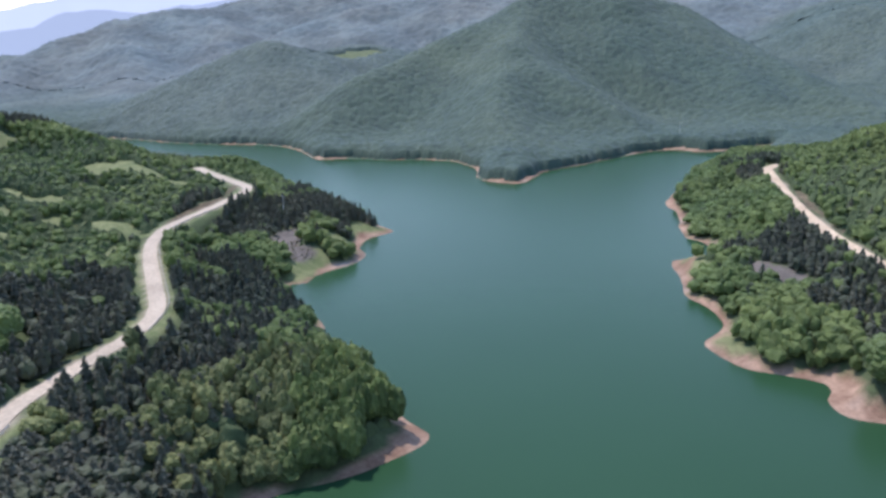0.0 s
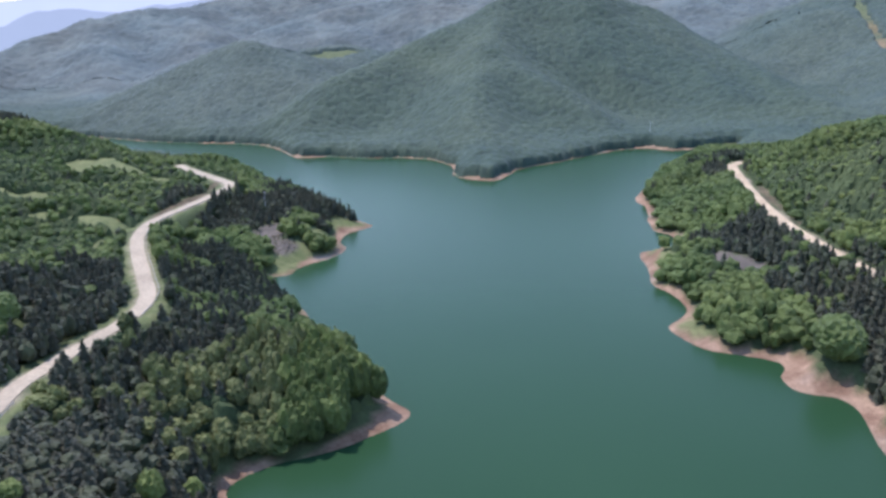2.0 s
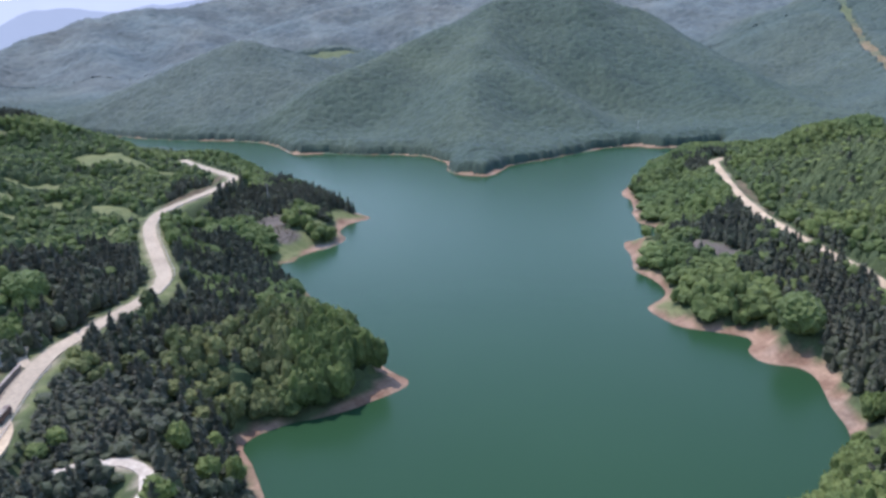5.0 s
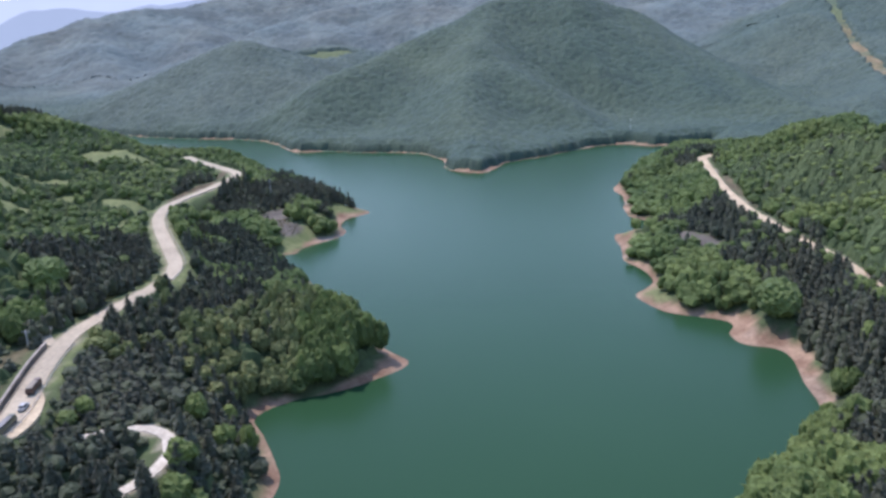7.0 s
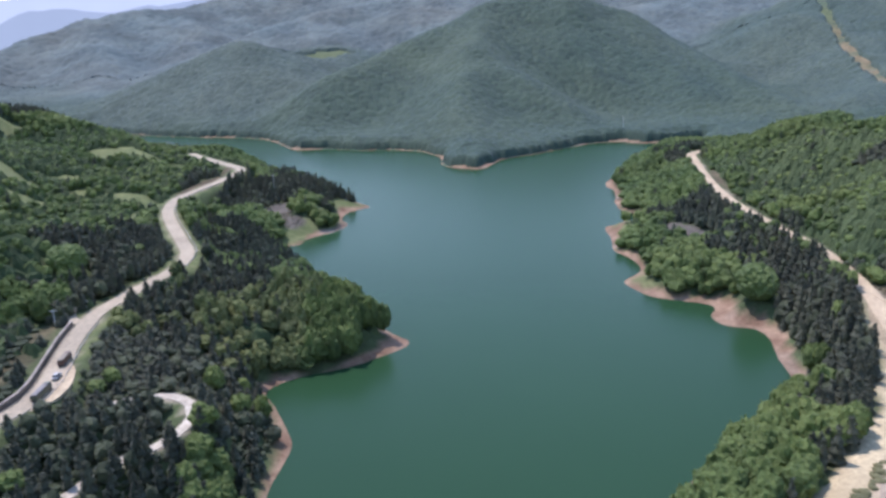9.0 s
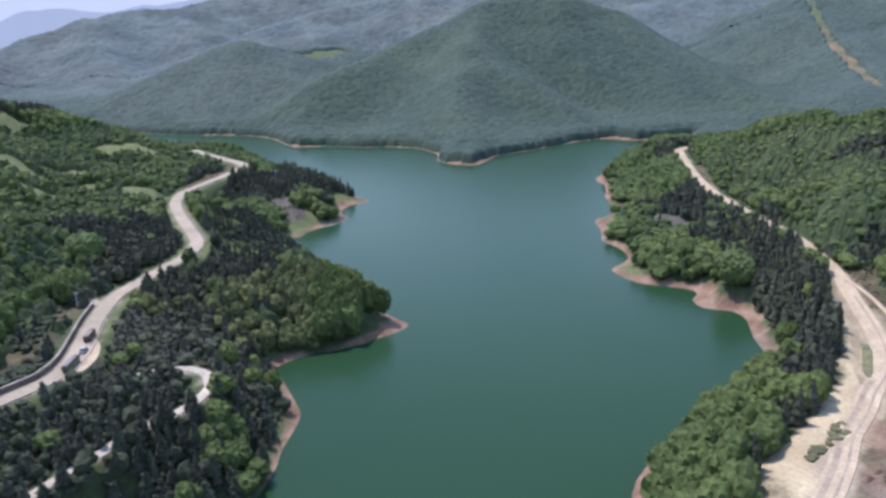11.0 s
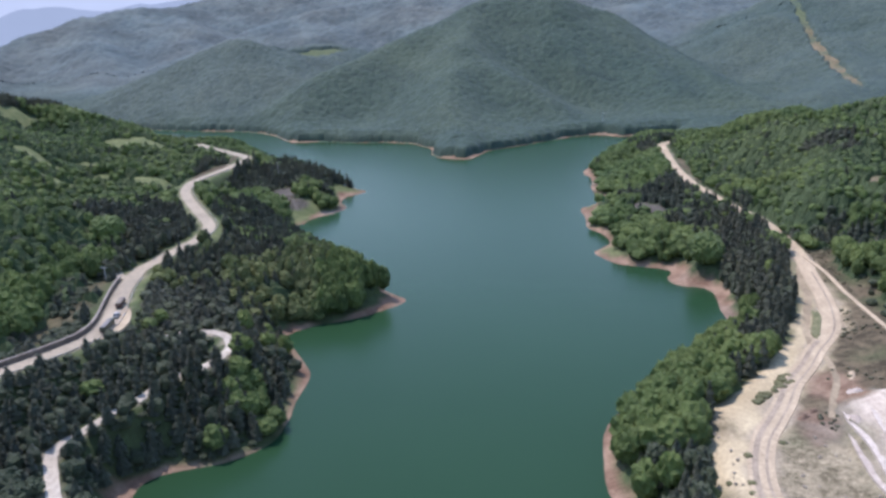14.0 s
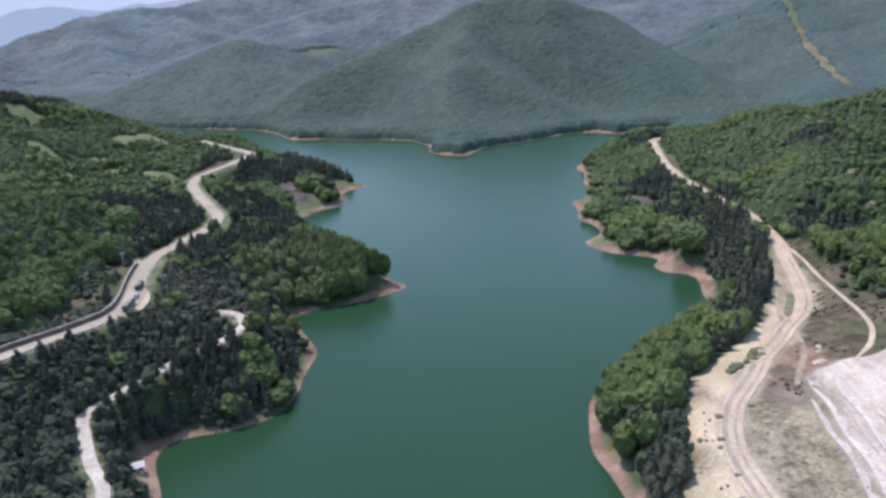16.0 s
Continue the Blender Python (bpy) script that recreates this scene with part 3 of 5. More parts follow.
def part(name, bm, material, parent, label=""):
    me = bpy.data.meshes.new(name)
    bm.to_mesh(me)
    bm.free()
    me.materials.append(material)
    ob = new(name, me)
    ob.parent = parent
    return tagged(ob, label)


XS = spread(-3200, -330, 260, 2400, 3.0)
YS = spread(-700, 40, 620, 4300, 3.0, 1.018)
_gx, _gy = np.meshgrid(XS, YS)
_p = np.stack([_gx.ravel(), _gy.ravel()], 1)
_h, _d, _wet, _bench = plan(_p)
ground = sheet("ground", XS, YS, _h, M_GROUND, masks(_p, _h, _d, _wet, _bench))
tagged(ground, "green hilly ground with earthen strands round the lake", "ground", kind="structure")

water = sheet("water", np.array([-760.0, -300, 0, 300]), np.array([-200.0, 300, 700, 1200]), np.zeros(16), M_WATER)
tagged(water, "calm teal green reservoir water with faint ripples", "lake", kind="structure")


# ---- roads ----
def smooth_line(line, step):
    """A rounded polyline through the given points, at even steps."""
    pts = np.array(line, float)
    out = []
    for i in range(len(pts) - 1):
        p0, p1, p2, p3 = pts[max(i - 1, 0)], pts[i], pts[i + 1], pts[min(i + 2, len(pts) - 1)]
        n = max(1, int(np.linalg.norm(p2 - p1) / step))
        for t in np.arange(n) / n:
            out.append(0.5 * ((2 * p1) + (p2 - p0) * t + (2 * p0 - 5 * p1 + 4 * p2 - p3) * t**2 + (3 * p1 - p0 - 3 * p2 + p3) * t**3))
    return np.array(out + [pts[-1]])


def ribbon(name, line, left, right, lift, thick, material, step=4.0, ends=1.0):
    """A strip along a line, between two offsets to its sides, with thickness."""
    c = smooth_line(line, step)
    t = np.gradient(c[:, :2], axis=0)
    t /= np.linalg.norm(t, axis=1)[:, None]
    side = np.stack([-t[:, 1], t[:, 0]], 1)
    rings = []
    # worn tracks narrow and sink away at their ends
    worn = np.interp(np.arange(len(c)), [0, 3, len(c) - 4, len(c) - 1], [ends, 1, 1, ends])
    for off, dz in ((left, -thick), (left, 0), (right, 0), (right, -thick)):
        rings.append(np.c_[c[:, :2] + side * off * worn[:, None], c[:, 2] + lift + dz - (1 - worn) * 0.15])
    co = np.stack(rings, 1).reshape(-1, 3)
    n = len(c)
    faces = []
    for i in range(n - 1):
        for k in range(4):
            a, b = i * 4 + k, i * 4 + (k + 1) % 4
            faces.append((a, b, b + 4, a + 4))
    faces += [(0, 1, 2, 3), (4 * n - 1, 4 * n - 2, 4 * n - 3, 4 * n - 4)]
    return raw_mesh(name, co, np.array(faces), material)


road = tagged(new("road", ribbon("road", ROAD_LEFT, -3.0, 3.0, 0.1, 0.4, M_ROAD)), "pale sun-bleached two-lane asphalt road along the hillside", "road", kind="structure")
tagged(new("road_right", ribbon("road_right", ROAD_RIGHT, -3.2, 3.2, 0.1, 0.4, M_DIRT)), "pale dusty unpaved road along the lake", "road", kind="structure")
tagged(new("track_right", ribbon("track_right", TRACK_RIGHT, -0.9, 0.9, 0.08, 0.3, M_DIRT, 3.0, 0.3)), "narrow pale earth track above the quarry", "track", kind="structure")
tagged(new("track_left", ribbon("track_left", TRACK_LEFT, -1.7, 1.7, 0.08, 0.3, M_GRAVEL)), "white gravel track winding down through the pines", "track", kind="structure")

for name, line, half, label in (("track_service", SERVICE_LANE, 1.5, "pale earth lane beside the lake road"), ("track_spur", SPUR_TRACK, 0.6, "faint earth wheel track across the bare slope"),
                                ("track_foot", FOOT_TRACK, 1.0, "narrow trodden earth path down to the quarry")):
    run = smooth_line(line, 3.0)
    run[:, 2] = plan(run[:, :2])[0]
    tagged(new(name, ribbon(name, [tuple(q) for q in run], -half, half, 0.06, 0.5, M_TRACK, 3.0, 0.85)), label, "track", kind="structure")

M_TURF = two_scale("dry_olive_turf", (0.105, 0.110, 0.052), (0.190, 0.178, 0.092), 0.25, 1.6, 0.95, 0.8, 0.2)
turf = new("verge_island", ribbon("verge_island", [(119.6, 195.5, 13.0), (122, 201.5, 13.1), (124.8, 207.4, 13.25), (127.4, 213, 13.5), (130.4, 219.5, 13.7)], -1.5, 1.5, 0.1, 0.6, M_TURF, 1.5, 0.1))
tagged(turf, "narrow olive grass island between the road and the lane", "verge", kind="structure")
stub = new("road_stub", ribbon("road_stub", [(-132, 239, 26.95), (-137, 242, 27.3), (-141, 247, 28.2), (-143, 254, 29.4)], -1.8, 1.8, 0.12, 1.2, M_ROAD, 2.0, 0.8))
tagged(stub, "short pale lane leaving the hillside road uphill", "lane", kind="structure")
layby = new("road_layby", ribbon("road_layby", [(-121.6, 207.5, 27), (-117.6, 199, 27), (-115.3, 192, 27), (-114.9, 185, 27), (-116.6, 177, 27)], -1.9, 1.9, 0.03, 0.9, M_DIRT, 2.0, 0.35))
tagged(layby, "pale gravel lay-by on the lake side of the road", "lay-by", kind="structure")



# ---- woods ----
RNG = np.random.RandomState(11)
# conifer stands: x, y and radius
PINES_NEAR_WEST = [(-146, 285, 13), (-142, 236, 9), (-105, 165, 34), (-110, 215, 22), (-120, 130, 34), (-130, 175, 16), (-95, 240, 16), (-112, 262, 14), (-130, 90, 30), (-90, 268, 8), (-155, 268, 14), (-160, 298, 13), (-150, 244, 9), (-138, 292, 12), (-140, 268, 11)]
PINES_FAR_WEST = [(-150, 500, 40), (-122, 545, 28), (-146, 316, 20), (-115, 370, 22), (-130, 410, 20), (-100, 395, 12), (-400, 690, 26), (-430, 650, 30), (-115, 325, 14), (-104, 300, 16), (-98, 335, 12), (-155, 325, 17), (-162, 350, 14), (-102, 520, 13), (-142, 592, 17), (-112, 502, 9), (-90, 540, 8), (-170, 625, 14), (-145, 300, 27), (-150, 338, 18), (-98, 497, 15), (-92, 512, 11), (-106, 484, 8)]
PINES_NEAR_EAST = [(130, 275, 19), (124, 250, 14), (118, 232, 8), (66, 118, 10), (85, 160, 6), (54, 92, 10), (136, 292, 14), (122, 262, 12), (112, 240, 8), (60, 92, 18), (66, 120, 15), (78, 147, 12), (90, 170, 11), (104, 196, 12), (116, 222, 13), (50, 104, 14), (58, 122, 10), (183, 285, 8)]
PINES_FAR_EAST = [(158, 326, 7), (147, 314, 7), (160, 312, 7), (132, 405, 24), (118, 428, 14), (116, 398, 14), (135, 440, 14), (138, 370, 20), (126, 372, 12), (132, 310, 20), (140, 335, 18), (120, 300, 8), (150, 560, 16), (160, 610, 16), (215, 400, 14), (158, 300, 6), (140, 400, 16), (146, 362, 13), (106, 372, 9), (118, 400, 19), (122, 360, 17), (131, 420, 14), (150, 378, 7), (156, 368, 7), (153, 318, 7), (163, 300, 8), (210, 381, 11), (199, 300, 8)]
PINES = PINES_NEAR_WEST + PINES_FAR_WEST + PINES_NEAR_EAST + PINES_FAR_EAST


def leaf_cards(rng, centers, size, out):
    """Small bent leaf sprays: two triangles each, facing roughly outwards."""
    n = len(centers)
    nrm = out + rng.normal(0, 0.6, (n, 3))
    nrm /= np.linalg.norm(nrm, axis=1)[:, None]
    u = np.cross(nrm, rng.normal(0, 1, (n, 3)))
    u /= np.linalg.norm(u, axis=1)[:, None]
    v = np.cross(nrm, u)
    s = size * rng.uniform(0.6, 1.3, (n, 1))
    a, b = centers - u * s, centers + u * s
    c, d = centers + v * s * 0.8 - nrm * s * 0.35, centers - v * s * 0.8 - nrm * s * 0.35
    co = np.stack([a, d, b, c], 1).reshape(-1, 3)
    k = np.arange(n)[:, None] * 4
    return co, np.concatenate([k + [0, 1, 2], k + [0, 2, 3]])


def ball(level):
    """Corners and faces of a unit ball of triangles."""
    bm = bmesh.new()
    bmesh.ops.create_icosphere(bm, subdivisions=level, radius=1)
    made = np.array([v.co[:] for v in bm.verts]), np.array([[v.index for v in f.verts] for f in bm.faces])
    bm.free()
    return made


ICO2_V, ICO2_F = ball(2)


def joined(pieces):
    co, fs, base = [], [], 0
    for c, f in pieces:
        co.append(c)
        fs.append(f + base)
        base += len(c)
    return np.concatenate(co), np.concatenate(fs)


def lumpy_dome(rng, level, lumps, rough, wide=0.43, low=-0.04):
    """A crown's mass of foliage: a dome with swelling boughs, its skin broken into uneven clumps of leaves."""
    v, f = ball(level)
    ang, up = np.arange(lumps) * 2.4 + rng.uniform(-0.5, 0.5, lumps), rng.uniform(-0.25, 0.95, lumps)
    way = np.stack([np.cos(ang) * np.sqrt(1 - up**2), np.sin(ang) * np.sqrt(1 - up**2), up], 1)
    swell = (np.exp((v @ way.T - 1) * 9) * rng.uniform(0.5, 1.0, lumps)).max(1)
    r = 0.80 + 0.26 * swell + rng.uniform(-rough, rough, len(v))
    v = v * r[:, None] * np.array([wide, wide * rng.uniform(0.85, 1.1), 0.0]) + np.stack([np.zeros(len(v)), np.zeros(len(v)), v[:, 2] * r], 1) * np.where(v[:, 2:] > 0, 0.52, 0.34 - low) + np.array([0, 0, 0.46])
    return v, f


def broadleaf_crown(rng, level, lumps, cards, size):
    """Foliage of a tree about 1 unit high and 0.85 wide, with leaf sprays standing off it."""
    v, f = lumpy_dome(rng, level, lumps, (0.10, 0.17, 0.17, 0.12)[level - 1])
    at = v[rng.randint(0, len(v), cards)]
    out = at - np.array([0, 0, 0.4])
    out /= np.linalg.norm(out, axis=1)[:, None]
    return joined([(v, f), leaf_cards(rng, at + out * rng.uniform(-0.01, 0.035, (cards, 1)), size, out)])


def pine_crown(rng, tiers, cards, size):
    """A conifer about 1 unit high and 0.4 wide: ragged tiers of drooping boughs."""
    co, fs, base = [], [], 0
    for i in range(tiers):
        f = i / max(1, tiers - 1)
        z, r, n = 0.16 + 0.68 * f, 0.25 * (1 - 0.75 * f * f), 6 if tiers > 3 else 5
        top = z + 0.26 * (1 - 0.5 * f)
        ring = [(math.cos(a) * r * q, math.sin(a) * r * q, z - 0.05 * q) for a, q in ((2 * math.pi * (k + 0.37 * i) / n, rng.uniform(0.65, 1.25)) for k in range(n))]
        co.append(np.array([(rng.normal(0, 0.012), rng.normal(0, 0.012), min(top, 1.0))] + ring))
        fs.append(np.array([(0, 1 + k, 1 + (k + 1) % n) for k in range(n)]) + base)
        base += n + 1
    pieces = [(np.concatenate(co), np.concatenate(fs))]
    if cards:
        z = rng.uniform(0.2, 0.95, cards)
        a = rng.uniform(0, 6.28, cards)
        r = 0.21 * (1 - 0.85 * (z - 0.2) / 0.75) * rng.uniform(0.6, 1.15, cards)
        o = np.stack([np.cos(a), np.sin(a), np.full(cards, 0.5)], 1)
        pieces.append(leaf_cards(rng, np.stack([np.cos(a) * r, np.sin(a) * r, z], 1), size, o / np.linalg.norm(o, axis=1)[:, None]))
    return joined(pieces)


def planted(name, spots, heights, widths, templates, material, label, smooth=False):
    """Many trees as one mesh: each a turned and scaled copy of a template."""
    rng = np.random.RandomState(len(spots))
    which, turn = rng.randint(0, len(templates), len(spots)), rng.uniform(0, 6.28, len(spots))
    co, fs, base = [], [], 0
    for k, (v, f) in enumerate(templates):
        i = np.nonzero(which == k)[0]
        if not len(i):
            continue
        c, s = np.cos(turn[i])[:, None], np.sin(turn[i])[:, None]
        w, h = widths[i][:, None], heights[i][:, None]
        x = (v[:, 0] * c - v[:, 1] * s) * w + spots[i, 0:1]
        y = (v[:, 0] * s + v[:, 1] * c) * w + spots[i, 1:2]
        z = v[:, 2] * h + spots[i, 2:3]
        co.append(np.stack([x, y, z], 2).reshape(-1, 3))
        fs.append((f[None] + (np.arange(len(i)) * len(v))[:, None, None]).reshape(-1, 3) + base)
        base += len(i) * len(v)
    ob = new(name, raw_mesh(name, np.concatenate(co), np.concatenate(fs), material, smooth))
    tint = np.concatenate([np.repeat(rng.uniform(0, 1, (which == k).sum()), len(v)) for k, (v, f) in enumerate(templates)])
    tint = tint * 0.7 + 0.15 + rng.uniform(-0.3, 0.3, len(tint))
    ob.data.attributes.new("tree", "FLOAT", "POINT").data.foreach_set("value", tint.astype(np.float32))
    return tagged(ob, label, "woodland", kind="stuff")


def jittered(x0, x1, y0, y1, step):
    gx, gy = np.meshgrid(np.arange(x0, x1, step), np.arange(y0, y1, step))
    p = np.stack([gx.ravel(), gy.ravel()], 1)
    return p + RNG.uniform(-0.46, 0.46, p.shape) * step


def in_sight(p, margin=40):
    """The wedge of land that the flight looks over."""
    d = p[:, 1] + 90
    return (p[:, 0] > -0.66 * d - margin) & (p[:, 0] < 0.58 * d + margin)


def low_bank(p):
    """The steep bank under the hillside road, where only small trees hold."""
    return (p[:, 0] < -55) & (p[:, 1] < 238) & (along(ROAD_LEFT, p[:, :2])[1] > 0) & (p[:, 0] > np.interp(p[:, 1], [60, 95, 128, 148, 161, 176, 193, 206, 225, 250], [-210, -175, -150, -138, -128.5, -120.4, -120.6, -124, -129, -132.8]))


def wooded(p, full=0.0):
    h, d, wet, bench = plan(p)
    m = masks(p, h, d, wet, bench)
    open_land = np.maximum.reduce([m["margin"], m["meadow"], m["sand"] * 1.2, m["soil"], m["spoil"], m["gravel"], m["rubble"], m["bare"]])
    gap = RNG.uniform(0, 1, len(p))
    ok = ~wet & (d > np.where((p[:, 0] < -20) & (p[:, 1] < 350), 2.2, 3.4)) & (bench["left"] > np.where((p[:, 1] > 450) & (p[:, 1] < 560) & (p[:, 0] < -160), 13.0, np.where(p[:, 1] < 238, np.where((p[:, 1] < 180) & low_bank(p), 7.0, 8.5), np.where((p[:, 1] > 256) & (p[:, 1] < 276), 5.8, 7.2)))) & (bench["right"] > np.where((p[:, 1] > 300) & (p[:, 1] < 330), 3.8, np.where(p[:, 1] > 330, 6.2, 5.0))) & (bench["track_r"] > 3) & (bench["track_l"] > np.where((np.hypot(p[:, 0] + 79, p[:, 1] - 187) < 9) | (p[:, 1] < 130), 3.6, 2.5)) & (np.hypot(p[:, 0] + 81, p[:, 1] - 187) > 6) & (np.hypot(p[:, 0] - 114, p[:, 1] - 303) > 12) & (np.hypot(p[:, 0] + 79.5, p[:, 1] - 178) > 4) & (np.hypot(p[:, 0] + 162, p[:, 1] - 289) > 10) & (open_land < 0.35) & (gap < np.maximum(0.96, full * 2))
    ok &= ~((p[:, 0] > np.interp(p[:, 1], [20, 86, 132, 179, 199, 215, 240, 263, 292], [61, 61, 72, 104, 110, 120, 130, 136, 147])) & (p[:, 0] < np.interp(p[:, 1], [195, 215, 270, 290], [165, 157, 158, 165])) & (p[:, 1] < 290))
    return ok, h, d


def coppice(p):
    """Slopes of low close-grown wood above the two roads."""
    return ((p[:, 0] > 152) & (p[:, 1] > 300) & (p[:, 1] < 668)) | ((p[:, 0] < np.interp(p[:, 1], [90, 130, 160, 250, 345, 655], [-205, -185, -166, -160, -154, -189])) & (p[:, 1] > 90) & (p[:, 1] < 655))


def in_stand(p):
    n = value_noise(p, 22, 3) * 18
    inside_stand = np.zeros(len(p), bool)
    for x, y, r in PINES:
        inside_stand |= np.hypot(p[:, 0] - x, p[:, 1] - y) + n < r
    return inside_stand


def is_pine(p):
    fringe = (p[:, 0] > np.interp(p[:, 1], [20, 86, 132, 179, 240], [61, 61, 72, 106, 134]) - 9) & (p[:, 0] > 40) & (p[:, 0] < 140) & (p[:, 1] < 246)
    return RNG.uniform(0, 1, len(p)) < np.where(in_stand(p) | fringe, np.where((p[:, 0] < -70) & (p[:, 1] < 260), 0.85, 0.96), np.where((p[:, 0] < -70) & (p[:, 0] > -122) & (p[:, 1] > 235) & (p[:, 1] < 345), 0.22, 0.012))


def across(p):
    """The point of the far shore."""
    return (p[:, 1] > 655) & (p[:, 0] > -120) & (p[:, 0] < 95)


NEAR = jittered(-430, 330, 60, 720, 4.1)
NEAR = NEAR[in_sight(NEAR)]
NEAR = NEAR[~is_pine(NEAR)]
_second = jittered(-430, 330, 60, 720, 3.2)
_second = _second[in_sight(_second)]
_second = _second[is_pine(_second)]
_count = len(NEAR)
NEAR = np.concatenate([NEAR, _second])
_count -= across(NEAR[:_count]).sum()
NEAR = NEAR[~across(NEAR)]
_ok, _h, _d = wooded(NEAR)
NEAR, _h = NEAR[_ok], _h[_ok]
NEAR = np.c_[NEAR, _h - 0.2]
_pine = (np.arange(len(_ok)) >= _count)[_ok]
OAKS, CONIFERS = NEAR[~_pine], NEAR[_pine]
# the close front of the wood behind the point's strand
_edge = jittered(-72, -46, 250, 292, 2.7)
_h, _d, _wet, _ = plan(_edge)
_ok = ~_wet & (_d > 4.4) & (_d < 10.5)
OAKS = np.concatenate([OAKS, np.c_[_edge, _h - 0.2][_ok]])
OAKS = OAKS[~coppice(OAKS) | (RNG.uniform(0, 1, len(OAKS)) < np.where(OAKS[:, 0] > 0, 0.4, np.where(OAKS[:, 1] < 345, 0.6, 0.4)))]


def tall(spots, low, high):
    """Heights that swell and sink in clumps over the wood."""
    f = 0.45 + value_noise(spots[:, :2], 34, 2) * 1.3 + RNG.uniform(-0.16, 0.16, len(spots))
    f += 0.55 * (np.hypot((spots[:, 0] + 60) / 26, (spots[:, 1] - 293) / 36) < 1)
    return (low + (high - low) * np.clip(f, 0, 1)) * np.where(np.hypot((spots[:, 0] + 50) / 22, (spots[:, 1] - 288) / 34) < 1, 1.3, 1.0)


def sunny_stand(p):
    """Light green broadleaf wood on the shelf above the retaining wall."""
    return np.hypot((p[:, 0] + 159) / 14, (p[:, 1] - 250) / 19) < 1


def stature(spots):
    uphill = (spots[:, 0] < -126) & (spots[:, 1] < 240) & ~low_bank(spots) & (along(ROAD_LEFT, spots[:, :2])[0] < 25)
    beside_road = (along(ROAD_LEFT, spots[:, :2])[0] < 12) & (spots[:, 1] > 255) & (spots[:, 1] < 305) & (spots[:, 0] > -135)
    return np.where(uphill, 0.55, 1.0) * np.where(beside_road, 0.78, 1.0) * np.where(low_bank(spots), np.interp(along(ROAD_LEFT, spots[:, :2])[0], [12, 34], [0.5, 0.82]), np.where(coppice(spots), np.where((spots[:, 0] < 0) & (spots[:, 1] < 345), 0.6, 0.72), 1.0))


def near_first(spots, count):
    """The trees of the banks that the flight passes first, and the rest."""
    order = np.argsort(np.abs(spots[:, 1] - 90) + 0.25 * np.abs(spots[:, 0]))
    return spots[order[:count]], spots[order[count:]]


# the bank below the road is nearly all dark evergreens, but for one stand of broadleaf trees
# on the cut above the road, dark trees also stand in for the bank's shade
_cut = (OAKS[:, 0] < -126) & (OAKS[:, 1] < 262) & (along(ROAD_LEFT, OAKS[:, :2])[0] < 25) & ~sunny_stand(OAKS)
_shady = _cut | ((OAKS[:, 0] > 36) & (OAKS[:, 0] < 62) & (OAKS[:, 1] < 116)) | (low_bank(OAKS) & (np.hypot(OAKS[:, 0] + 70, OAKS[:, 1] - 165) > 11) & (RNG.uniform(0, 1, len(OAKS)) < 0.93))
CONIFERS, OAKS = np.concatenate([CONIFERS, OAKS[_shady]]), OAKS[~_shady]
OAKS, CONIFERS = np.concatenate([OAKS, CONIFERS[sunny_stand(CONIFERS)]]), CONIFERS[~sunny_stand(CONIFERS)]
CONIFERS = CONIFERS[~((CONIFERS[:, 0] < -126) & (CONIFERS[:, 1] < 235) & (along(ROAD_LEFT, CONIFERS[:, :2])[0] < 17) & (RNG.uniform(0, 1, len(CONIFERS)) < 0.45))]
OAKS_NEAR, OAKS_REST = near_first(OAKS, 280)
CONIFERS_NEAR, CONIFERS_REST = near_first(CONIFERS, 280)

oak_far_templates = [broadleaf_crown(np.random.RandomState(40 + i), 3, 11, 48, 0.06) for i in range(10)]
pine_far_templates = [pine_crown(np.random.RandomState(60 + i), 4, 40, 0.075) for i in range(6)]
OAKS_BACK = OAKS_REST[OAKS_REST[:, 1] > 305]
OAKS_REST = OAKS_REST[OAKS_REST[:, 1] <= 305]
oak_back_templates = [broadleaf_crown(np.random.RandomState(20 + i), 2, 7, 24, 0.085) for i in range(8)]
planted("broadleaf_wood", OAKS_BACK, tall(OAKS_BACK, 4.5, 10.0) * stature(OAKS_BACK), RNG.uniform(5.0, 9.5, len(OAKS_BACK)) * (0.3 + 0.7 * stature(OAKS_BACK)), oak_back_templates, M_OAK, "green broadleaf wood on the slopes above the lake")
_s = OAKS_REST
_mixed = (_s[:, 0] < -64) & (_s[:, 0] > -128) & (_s[:, 1] > 238) & (_s[:, 1] < 352)
planted("mixed_wood", _s[_mixed], tall(_s[_mixed], 5.5, 11.5) * RNG.uniform(0.8, 1.2, _mixed.sum()) * stature(_s[_mixed]), RNG.uniform(4.5, 8.0, _mixed.sum()), oak_far_templates, M_MIXED, "olive and dark green mixed wood above the point")
_s = _s[~_mixed]
planted("broadleaf_wood", _s, tall(_s, 5.5, 11.5) * stature(_s), RNG.uniform(5.0, 9.5, len(_s)) * (0.3 + 0.7 * stature(_s)), oak_far_templates, M_OAK, "dense green broadleaf wood covering the lake's hillsides")
_dark = RNG.uniform(0, 1, len(CONIFERS_REST)) < np.where((CONIFERS_REST[:, 0] < -60) & (CONIFERS_REST[:, 1] < 345), 0.3, 0.25)
_s = CONIFERS_REST[_dark]
planted("evergreen_wood", _s, tall(_s, 5.0, 9.0) * stature(_s), RNG.uniform(3.8, 6.6, len(_s)), oak_back_templates, M_DARKLEAF, "dark evergreen broadleaf trees among the conifers")
_s = CONIFERS_REST[~_dark]
